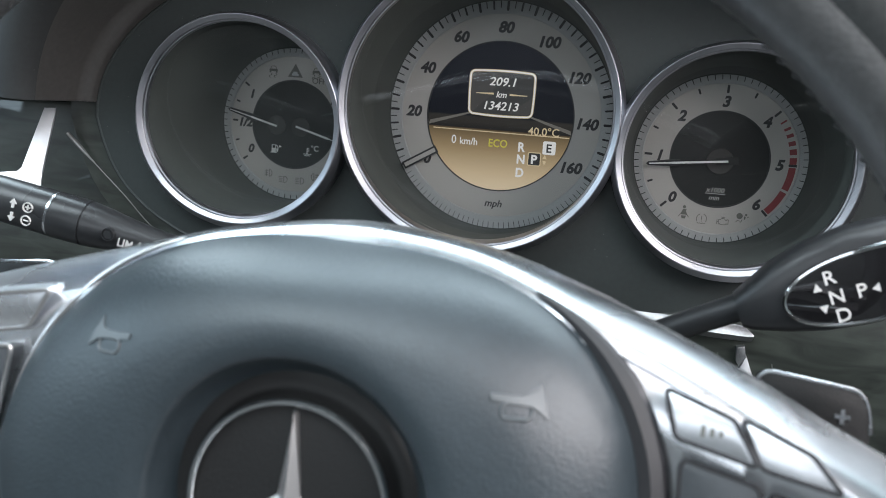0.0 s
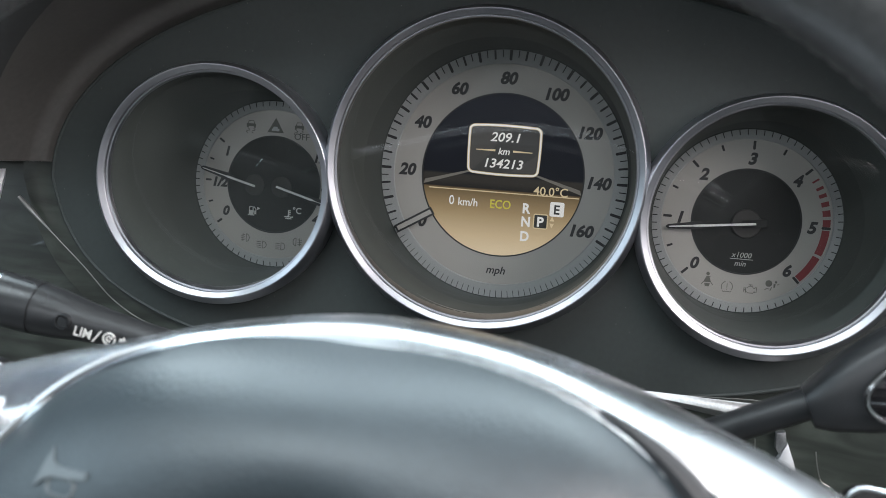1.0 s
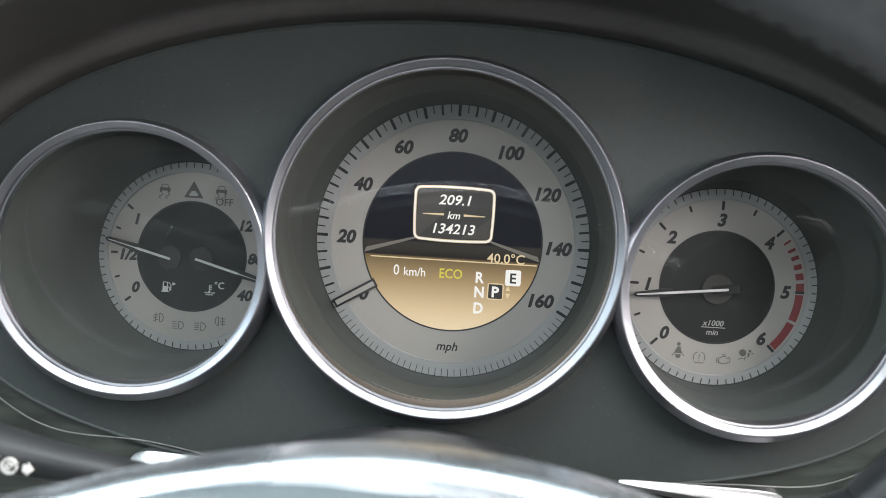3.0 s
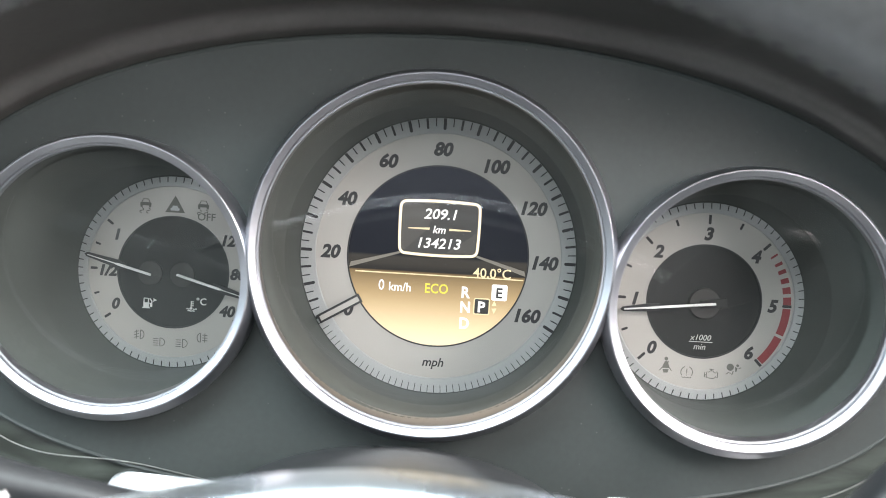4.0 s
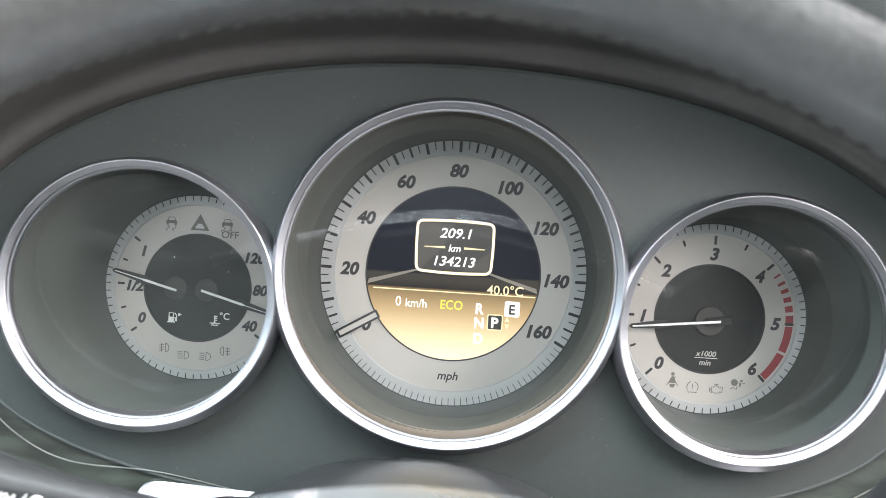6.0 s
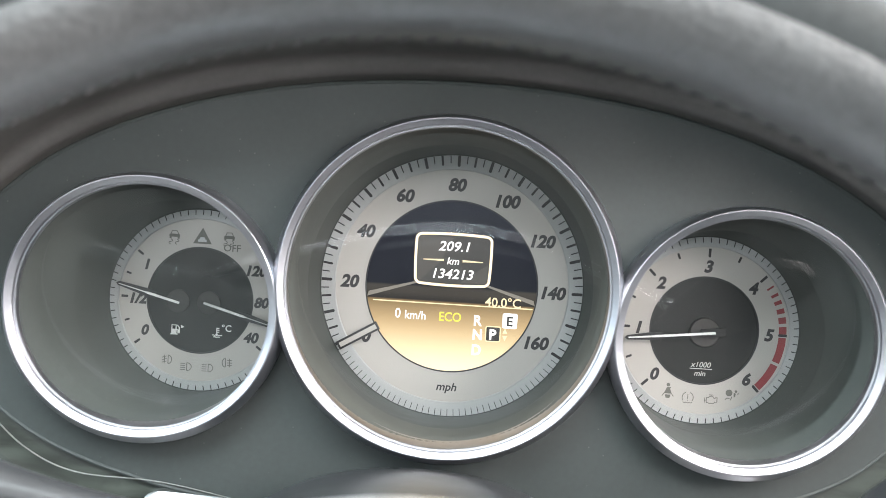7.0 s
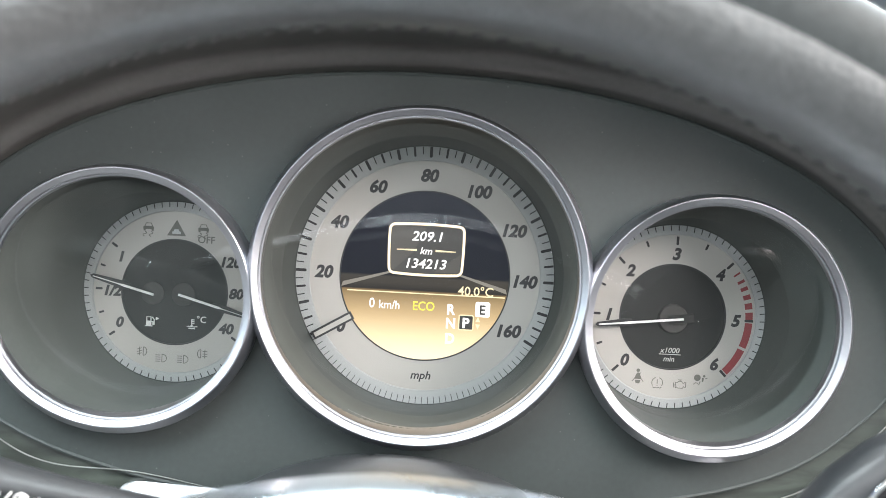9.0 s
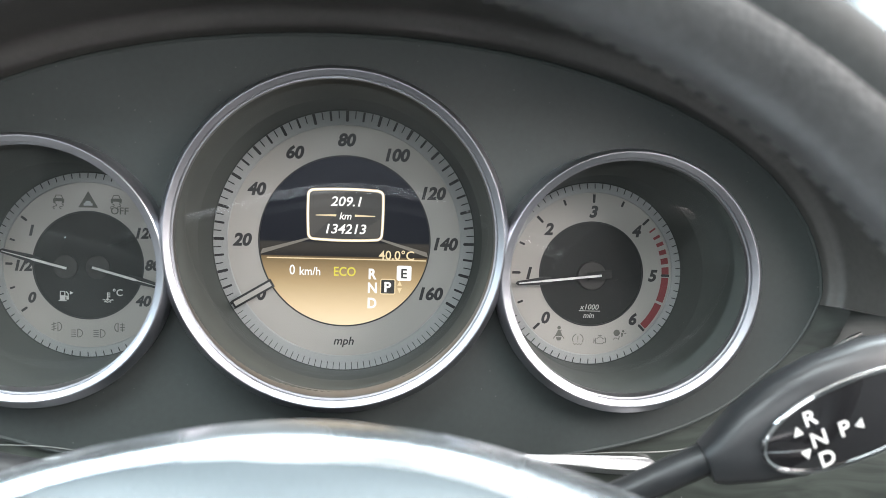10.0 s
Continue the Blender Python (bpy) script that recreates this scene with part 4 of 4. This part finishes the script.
def paddle_body():
    """Flattened pod that swells from the stem; local x along it, z towards the driver."""
    bm = bmesh.new()
    loops = []
    for x, up, dn, th in ((-0.040, 0.0055, 0.0065, 0.006), (-0.036, 0.0075, 0.0085, 0.0075), (-0.026, 0.0130, 0.0120, 0.0085), (-0.014, 0.0168, 0.0150, 0.009), (0.0, 0.0185, 0.0165, 0.009), (0.016, 0.0175, 0.0160, 0.009), (0.030, 0.0140, 0.0130, 0.008), (0.040, 0.0080, 0.0080, 0.006), (0.043, 0.003, 0.003, 0.003)):
        loop = []
        for i in range(40):
            t = 2 * math.pi * i / 40
            c, s = math.cos(t), math.sin(t)
            loop.append(bm.verts.new((x, (up if s > 0 else dn) * math.copysign(abs(s) ** 0.85, s), th * math.copysign(abs(c) ** 0.7, c))))
        loops.append(loop)
    for a, b in zip(loops, loops[1:]):
        for i in range(40):
            bm.faces.new((a[i], a[(i + 1) % 40], b[(i + 1) % 40], b[i]))
    bm.faces.new(loops[0])
    bm.faces.new(loops[-1])
    return bm


POD = pose(0.1515, -0.171, 0.8645, 97, 0, 0) @ Matrix.Rotation(radians(24), 4, "Z")
pod = part("pod", move(paddle_body(), POD), STALK, sel, "black rounded pod")
oval = [(0.029 * math.copysign(abs(math.cos(t)) ** 0.9, math.cos(t)) + 0.004, 0.0122 * math.sin(t)) for t in [2 * math.pi * i / 64 for i in range(64)]]
part("plate", move(slab(oval, 0.006, 0.0096, 0.0006), POD), GLOSS, pod, "gloss black oval plate")
part("plate_edge", move(sweep([(x * 1.0, y, 0.0093) for x, y in oval + oval[:1]], [0.0008] * 65, 8), POD), CHROME, pod, "chrome plate edge")
for ch, x, y in (("R", -0.0091, 0.0062), ("N", -0.0086, -0.0009), ("D", -0.0080, -0.0077), ("P", -0.0006, -0.0009)):
    part("letter", move(lettering(ch, 0.0049, x, y, 0.0098, 0.014, 0, 0.0002), POD), WHITEPRINT, pod)
for pts in (((0.0024, -0.0016), (0.0048, 0.0000), (0.0048, -0.0032)), ((-0.0152, 0.0022), (-0.0124, 0.0022), (-0.0138, 0.0050)), ((-0.0147, -0.0032), (-0.0119, -0.0032), (-0.0133, -0.0060))):
    part("arrow_mark", move(slab(list(pts), 0.0095, 0.0099), POD), WHITEPRINT, pod, smooth=False)

# cruise stalk
stk = thing("cruise_stalk", Matrix(), "black cruise control stalk with white symbols and a silver band", "stalk")
axis_a, axis_b = Vector((-0.201, -0.178, 0.8647)), Vector((-0.056, -0.160, 0.8357))


def along(s):
    return axis_a + (axis_b - axis_a) * s


def stalk_piece(name, s0, s1, r0, r1, mat, label=""):
    n = 10
    p = [along(s0 + (s1 - s0) * i / n) for i in range(n + 1)]
    r = [r0 + (r1 - r0) * i / n for i in range(n + 1)]
    part(name, sweep(p, r, 28, 1.0), mat, stk, label)


stalk_piece("tip", 0.0, 0.340, 0.0088, 0.0094, STALK, "black knurled end")
stalk_piece("band", 0.340, 0.348, 0.0092, 0.0092, SATIN, "silver band")
stalk_piece("collar", 0.348, 0.435, 0.0095, 0.0093, STALK, "black collar")
stalk_piece("seam", 0.435, 0.440, 0.0088, 0.0088, PRINT, "dark seam")
arm_s = [0.440, 0.48, 0.52, 0.56, 0.61, 0.68, 0.78, 1.0]
part("arm", sweep([along(s) for s in arm_s], [0.0092, 0.0086, 0.0077, 0.0068, 0.0060, 0.0053, 0.0049, 0.0046], 28, 1.0), STALK, stk, "tapering black arm")
SF = Matrix.Translation(along(0.548)) @ Matrix.Rotation(math.atan2(axis_b.z - axis_a.z, axis_b.x - axis_a.x) * -1, 4, "Y") @ pose(0, 0, 0, 90, 0, 7)


def on_stalk(bm, name="symbol"):
    part(name, move(bm, SF), WHITEPRINT, stk, smooth=False)


on_stalk(lettering("LIM", 0.0034, 0.0030, -0.0012, 0.0078, 0.01, 0.1, 0.0004, squeeze=0.9))
on_stalk(lettering("/", 0.0046, 0.0076, -0.0014, 0.0070, 0.01, 0.25, 0.0004))
on_stalk(stroke(arc(0.0116, -0.0016, 0.0020, 30, 380, 16), 0.0005, 0.0058, 0.0066))
on_stalk(stroke(arc(0.0116, -0.0016, 0.0009, 0, 300, 10), 0.0004, 0.0058, 0.0066))
on_stalk(stroke([(0.0116, -0.0016), (0.0126, -0.0006)], 0.0004, 0.0058, 0.0066))
on_stalk(slab([(0.0150, -0.0006), (0.0162, -0.0006), (0.0162, 0.0002), (0.0178, -0.0016), (0.0162, -0.0034), (0.0162, -0.0026), (0.0150, -0.0026)], 0.0052, 0.0060))
part("lamp", move(lathe([(0, 0.0086), (0.0017, 0.0086), (0.0018, 0.0081), (0.0021, 0.0081), (0.0023, 0.0090), (0.0026, 0.0090), (0.0027, 0.006)], -0.0042, 0.0006, 32), SF), STALK, stk, "round dark indicator lamp")
for yy in (0.0024, -0.0030):
    cx = -0.0372
    on_stalk(stroke(arc(cx, yy, 0.0019, 0, 345, 18), 0.0004, 0.0092, 0.0098))
    on_stalk(stroke([(cx - 0.0010, yy), (cx + 0.0010, yy)], 0.0004, 0.0092, 0.0098))
    up = 1 if yy > 0 else -1
    on_stalk(slab([(cx - 0.0062, yy + up * 0.0020), (cx - 0.0076, yy), (cx - 0.0067, yy), (cx - 0.0067, yy - up * 0.0018), (cx - 0.0057, yy - up * 0.0018), (cx - 0.0057, yy), (cx - 0.0048, yy)], 0.0090, 0.0096))
on_stalk(stroke([(-0.0372, 0.0014), (-0.0372, 0.0034)], 0.0004, 0.0092, 0.0098))

# ---------------------------------------------------------------- steering wheel
WHEEL = pose(-0.004, -0.272, 0.805, 90 - 8.6, 0, 0)
wheel = thing("steering_wheel", WHEEL, "black leather steering wheel with silver spokes and a central pad", "steering wheel")


def rim(first, last):
    """A sector of the rim's tube; 0 degrees is its outer side, 90 the side towards the driver."""
    bm = bmesh.new()
    n, k = 160, 18
    loops = []
    for i in range(n):
        a = 2 * math.pi * i / n
        loop = []
        for j in range(k + 1):
            t = radians(first + (last - first) * j / k)
            dip = 0.0007 * max(0.0, 1 - min(j, k - j) / 1.5)
            r = 0.185 + (0.0150 - dip) * math.cos(t)
            loop.append(bm.verts.new((r * math.cos(a), r * math.sin(a), (0.0165 - dip) * math.sin(t) - 0.004)))
        loops.append(loop)
    for i in range(n):
        a, b = loops[i], loops[(i + 1) % n]
        for j in range(k):
            bm.faces.new((a[j], a[j + 1], b[j + 1], b[j]))
    return bm


part("rim_cover", rim(-100, 100), RIMSKIN, wheel, "smooth black leather outer rim")
part("rim_grip", rim(100, 260), LEATHER, wheel, "grained grey-black leather grip")


PAD_Y = 0.0022


def pad_edge(a):
    c, s = math.cos(a), math.sin(a)
    b, n = (0.0712 - PAD_Y, 2.4) if s > 0 else (0.075 + PAD_Y, 2.8)
    ax = 0.0905 if c > 0 else 0.0900 + 0.0065 * max(0.0, 1 - abs(s) / 0.5)
    ax *= 1 if s > 0 else 1 - 0.25 * s * s
    return (abs(c / ax) ** n + abs(s / b) ** n) ** (-1 / n)


def pad_dome(t, a):
    up = max(0.0, (math.sin(a) + 0.4) / 1.4) ** 1.6
    return 0.0200 - 0.0125 * t ** 2.2 - 0.0070 * (1 - up) * max(0, (t - 0.80) / 0.2) ** 2.2 - 0.0195 * up * (0.25 * t + 0.75 * t * t)


def pad_height(u, v):
    r, a = math.hypot(u, v - PAD_Y), math.atan2(v - PAD_Y, u)
    return pad_dome(max(0, (r - 0.046) / (pad_edge(a) - 0.046)), a)


def pad():
    """Soft domed centre with a round dished recess for the badge."""
    bm = bmesh.new()
    n = 128
    oy = PAD_Y

    loops = []
    inner = [(0.0, 0.0125), (0.0200, 0.0128), (0.0272, 0.0128), (0.0286, 0.0080), (0.0306, 0.0072), (0.0340, 0.0082), (0.0366, 0.0115), (0.0380, 0.0160), (0.0386, 0.0184), (0.0394, 0.0195), (0.0460, 0.0200)]
    dish = lathe(inner[:6], 0, oy, n)
    inner = inner[5:]
    for r, w in inner:
        loops.append([bm.verts.new((r * math.cos(2 * math.pi * i / n), oy + r * math.sin(2 * math.pi * i / n), w)) for i in range(n)] if r else [bm.verts.new((0, oy, w))] * n)
    for t in (0.1, 0.22, 0.36, 0.5, 0.62, 0.73, 0.82, 0.89, 0.94, 0.975, 0.995, 1.0):
        loop = []
        for i in range(n):
            a = 2 * math.pi * i / n
            r = 0.046 + (pad_edge(a) - 0.046) * t
            w = pad_dome(t, a)
            loop.append(bm.verts.new((r * math.cos(a), oy + r * math.sin(a), w)))
        loops.append(loop)
    loops.append([bm.verts.new((v.co.x, v.co.y, -0.032)) for v in loops[-1]])
    for a, b in zip(loops, loops[1:]):
        for i in range(n):
            j = (i + 1) % n
            f = [a[i], a[j], b[j], b[i]]
            f = [v for q, v in enumerate(f) if v not in f[:q]]
            bm.faces.new(f)
    return bm, dish


pad_bm, dish_bm = pad()
airbag = part("airbag_pad", pad_bm, PADSKIN, wheel, "soft dark grey airbag pad", angle=60)
part("badge_dish", dish_bm, DISH, airbag, "badge dish with a black centre, its groove blackened for shade", angle=60)
# black tube in place of the shade in the gap round the pad
gap = [radians(-176 + 223 * i / 128) for i in range(129)]
part("pad_gap_shade", sweep([((pad_edge(a) + 0.0020) * math.cos(a), PAD_Y + (pad_edge(a) + 0.0020) * math.sin(a), -0.0012 - 0.011 * max(0, math.sin(a))) for a in gap], [0.0044 * min(1, (128 - i) / 14 + 0.1, i / 20 + 0.1) for i in range(129)], 8), PRINT, wheel, "black strip standing for the shaded gap round the pad")
ridge = [radians(126 + 64 * i / 48) for i in range(49)]
part("pad_ridge", sweep([((pad_edge(a) + 0.0014) * math.cos(a), PAD_Y + (pad_edge(a) + 0.0014) * math.sin(a), -0.0052 - 0.0035 * max(0.0, math.sin(a))) for a in ridge], [0.0004 + 0.0007 * math.sin(math.pi * i / 48) for i in range(49)], 8), ARM, wheel, "thin metallic ridge beside the pad")
badge = part("badge", lathe([(0.0258, 0.0128), (0.0258, 0.0148), (0.0263, 0.0154), (0.0271, 0.0154), (0.0278, 0.0146), (0.0278, 0.0120), (0.0258, 0.0120), (0.0258, 0.0128)], 0, PAD_Y, 96), CHROME, airbag, "chrome ring badge")
for a in (90, 210, 330):
    m = Matrix.Translation((0, PAD_Y, 0)) @ Matrix.Rotation(radians(a), 4, "Z")
    bm = bmesh.new()
    base = [bm.verts.new(p) for p in ((0, -0.0034, 0.0126), (0.0245, -0.0006, 0.0126), (0.0245, 0.0006, 0.0126), (0, 0.0034, 0.0126))]
    tip, mid = bm.verts.new((0.0245, 0, 0.0150)), bm.verts.new((-0.001, 0, 0.0160))
    for f in ((base[0], base[1], tip, mid), (base[1], base[2], tip), (base[2], base[3], mid, tip), (base[3], base[0], mid)):
        bm.faces.new(f)
    part("badge_arm", move(bm, m), ARM, badge, smooth=False)


def dense(pts, closed=False):
    """Points every half millimetre along a drawn line."""
    out = []
    n = len(pts)
    for k in range(n if closed else n - 1):
        p, q = Vector(pts[k]), Vector(pts[(k + 1) % n])
        m = max(1, int((q - p).length / 0.0005))
        out += [tuple(p.lerp(q, s / m)) for s in range(m)]
    return out if closed else out + [tuple(pts[-1])]


def horn(cx, cy, flip):
    """Filled bell and mouthpiece, with the coiled tube as a raised line under it."""
    bell = dense([(cx + flip * x * 0.001, cy + y * 0.001) for x, y in ((-6.9, -3.1), (-6.2, 0.6), (-4.6, 5.0), (-3.8, 3.0), (-2.9, 2.1), (-1.2, 1.6), (7.2, 1.9), (6.9, 0.5), (4.3, 0.2), (-3.3, -0.6), (-4.8, -1.5))], True)
    bm = bmesh.new()
    high = [bm.verts.new((x, y, pad_height(x, y) + 0.0006)) for x, y in bell]
    foot = [bm.verts.new((x, y, pad_height(x, y) - 0.0005)) for x, y in bell]
    n = len(bell)
    for k in range(n):
        bm.faces.new((high[k], high[(k + 1) % n], foot[(k + 1) % n], foot[k]))
    bmesh.ops.triangulate(bm, faces=[bm.faces.new(high)])
    coil = dense([(cx + flip * x * 0.001, cy + y * 0.001) for x, y in rounded(0.5, -2.0, 7.4, 3.6, 1.6, 5)], True)
    return join(bm, sweep([(x, y, pad_height(x, y) + 0.0001) for x, y in coil + coil[:1]], [0.00045] * (len(coil) + 1), 6))


part("horn_symbol", horn(-0.0542, 0.0392, 1), HORNSKIN, airbag, "embossed horn symbol, painted paler for its highlight")
part("horn_symbol", horn(0.0575, 0.0372, -1), HORNSKIN, airbag, "embossed horn symbol, painted paler for its highlight")


def spoke_trim(first, last):
    """Silver trim arching over the pad and running out to the rim on both sides."""
    top = [(-0.176, 0.0245), (-0.144, 0.0380), (-0.121, 0.0464), (-0.094, 0.0549), (-0.0655, 0.0632), (-0.036, 0.0713), (0.0, 0.0764),
           (0.036, 0.0734), (0.0655, 0.0655), (0.094, 0.0545), (0.121, 0.0430), (0.144, 0.0320), (0.176, 0.0190)]
    half_low = [(0.0, -0.020), (0.036, -0.020), (0.0655, -0.030), (0.094, -0.046), (0.121, -0.046), (0.144, -0.042), (0.176, -0.036)]
    lowr = [(-x, y) for x, y in half_low[:0:-1]] + half_low
    top, lowr = smooth_curve(top, 8), smooth_curve(lowr, 8)
    bm = bmesh.new()
    loops = []
    arch = ((0.0, -0.034), (0.0, -0.0265), (0.0001, -0.0235), (0.0004, -0.0200), (0.0010, -0.0172), (0.0020, -0.0150), (0.0033, -0.0134), (0.0048, -0.0119), (0.0063, -0.0104), (0.0078, -0.0090), (0.0100, -0.0075), (0.0145, -0.0060))
    arm = ((0.0, -0.034), (0.0, -0.0250), (0.0006, -0.0218), (0.0018, -0.0184), (0.0034, -0.0148), (0.0052, -0.0112), (0.0064, -0.0093), (0.0076, -0.0080), (0.0092, -0.0069), (0.0106, -0.0063), (0.0111, -0.0071), (0.0118, -0.0060))
    broad = ((0.0, -0.034), (0.0, -0.0265), (0.0003, -0.0236), (0.0010, -0.0210), (0.0022, -0.0186), (0.0036, -0.0166), (0.0052, -0.0146), (0.0068, -0.0127), (0.0084, -0.0108), (0.0100, -0.0090), (0.0108, -0.0076), (0.0118, -0.0060))
    for t, l in [(t, l) for t, l in zip(top, lowr) if first - 0.003 < t.x < last + 0.003]:
        k = min(1.0, max(0.0, (abs(t.x) - 0.030) / 0.055))
        k = k * k * (3 - 2 * k)
        prof = [(a[0] * (1 - k) + b[0] * k, a[1] * (1 - k) + b[1] * k) for a, b in zip(arch, arm if t.x > 0 else broad)]
        reach = prof[-1][0]
        rise = 0.16 * max(0.0, t.x - 0.092)
        loop = [bm.verts.new((t.x, t.y - d, w + rise * min(1.0, d / reach))) for d, w in prof]
        for k in range(1, 7):
            d = reach + (t.y - l.y - reach) * k / 6
            loop.append(bm.verts.new((t.x, t.y - d, -0.0060 - 0.06 * (d - reach) + rise)))
        loop.append(bm.verts.new((t.x, l.y, -0.034)))
        loops.append(loop)
    for a, b in zip(loops, loops[1:]):
        for k in range(len(a) - 1):
            bm.faces.new((a[k], a[k + 1], b[k + 1], b[k]))
    return bm


part("spoke_trim", spoke_trim(-0.2, 0.2), SATIN, wheel, "satin silver spoke trim", angle=70)


def back_cover():
    """Dark shell behind the pad and the spokes."""
    top = smooth_curve([(-0.172, 0.0220), (-0.121, 0.0445), (-0.0655, 0.0615), (0.0, 0.0735), (0.0655, 0.0618), (0.121, 0.0390), (0.172, 0.0150)], 8)
    low = smooth_curve([(0.172, -0.034), (0.094, -0.046), (0.036, -0.066), (-0.036, -0.066), (-0.094, -0.046), (-0.172, -0.034)], 6)
    return slab([(p.x, p.y) for p in top + low], -0.046, -0.0335, 0.002)


part("back_cover", back_cover(), PLASTIC, wheel, "black plastic shell behind the spokes")


def button(corners, mat, label, tip=-7.0, h=0.0010, bevel=0.0006, edge=PRINT):
    """A flush key in the spoke, leaning a little; its edge line is a dark seam, or a painted highlight where bright."""
    pts = smooth_loop(corners, 0.11)
    x0, y0 = corners[0]
    lean = Matrix.Translation((x0, y0, -0.0034 + 0.16 * max(0.0, x0 - 0.092))) @ Matrix.Rotation(radians(-9.1 if x0 > 0 else 0.0), 4, "Y") @ Matrix.Rotation(radians(tip), 4, "X") @ Matrix.Translation((-x0, -y0, 0))
    b = part("button", move(slab(pts, -0.010, h, bevel), lean), mat, wheel, label)
    part("button_edge", move(sweep([(x, y, 0.0007) for x, y in pts + pts[:1]], [0.0007] * (len(pts) + 1), 6), lean), edge, b, "line round the button, dark seam right, painted highlight left")
    return b, lean


keys = {1: (((0.0928, 0.0429), (0.1101, 0.0378), (0.1168, 0.0273), (0.0965, 0.0311)), ((0.1117, 0.0383), (0.1286, 0.0324), (0.1362, 0.0244), (0.1175, 0.0271)),
            ((0.0983, 0.0258), (0.1180, 0.0220), (0.1210, -0.0060), (0.0997, -0.0060)), ((0.1200, 0.0215), (0.1390, 0.0165), (0.1400, -0.0060), (0.1230, -0.0060))),
        -1: (((-0.0848, 0.0475), (-0.1110, 0.0420), (-0.1150, 0.0302), (-0.0930, 0.0347)), ((-0.1128, 0.0416), (-0.1300, 0.0370), (-0.1372, 0.0280), (-0.1168, 0.0298)),
             ((-0.0961, 0.0294), (-0.1165, 0.0252), (-0.1200, -0.0060), (-0.1040, -0.0060)), ((-0.1185, 0.0248), (-0.1390, 0.0195), (-0.1400, -0.0060), (-0.1220, -0.0060)))}
# left keys tilt to reflect dark; a bright line paints their edge highlight
for sx, tip, bevel, edge in ((1, -8.0, 0.0006, PRINT), (-1, 12.0, 0.0010, ARM)):
    up, up_lean = button(keys[sx][0], BUTTON, "silver spoke button", tip, 0.0010, bevel, edge)
    button(keys[sx][1], BUTTON, "silver spoke button", tip, 0.0010, bevel, edge)
    button(keys[sx][2], DARKBUTTON, "dark spoke button", tip * 0.5, 0.0010, bevel, edge)
    button(keys[sx][3], DARKBUTTON, "dark spoke button", tip * 0.5, 0.0010, bevel, edge)
    mx = 0.1030 if sx > 0 else -0.1030
    bars = join(*[slab(rounded(mx + sx * k * 0.0022, 0.0338 if sx > 0 else 0.0385, 0.0010, 0.0030 - 0.0007 * k, 0.0004, 3), 0.0006, 0.0014) for k in range(3)])
    part("button_mark", move(bars, up_lean), GREYPRINT, up, smooth=False)

# shift paddle behind the rim
for sx, sign in ((1, "+"), (-1, "-")):
    lift = 0.0 if sx > 0 else 0.0056
    shape = smooth_loop([(sx * 0.122, 0.0432 + lift), (sx * 0.1575, 0.0395 + lift), (sx * 0.1600, -0.030), (sx * 0.118, -0.030)], 0.18)
    pdl = part("shift_paddle", slab(shape, -0.068, -0.062, 0.001), DISH, wheel, "black shift paddle with a silver edge")
    part("paddle_edge", sweep([(x, y, -0.0625) for x, y in shape[:12]], [0.0007] * 12, 6), SATIN, pdl)
    part("paddle_sign", lettering(sign, 0.0062, sx * 0.1493, 0.0314 + lift, -0.0618, 0.05, 0, 0.0004), SATIN, pdl)

# stitches along the inner seam of the rim
st = sweep([(0, -0.0022, 0), (0, 0, 0.0004), (0, 0.0022, 0)], [0.0004, 0.0006, 0.0004], 6)
stitch_mesh = finish("stitch", st, THREAD)
for i in range(200):
    a = 360 * i / 200
    s = new("stitch", stitch_mesh)
    s.parent = wheel
    s.matrix_local = Matrix.Rotation(radians(a), 4, "Z") @ pose(0.1705, 0, -0.0075, 0, 0, 25)
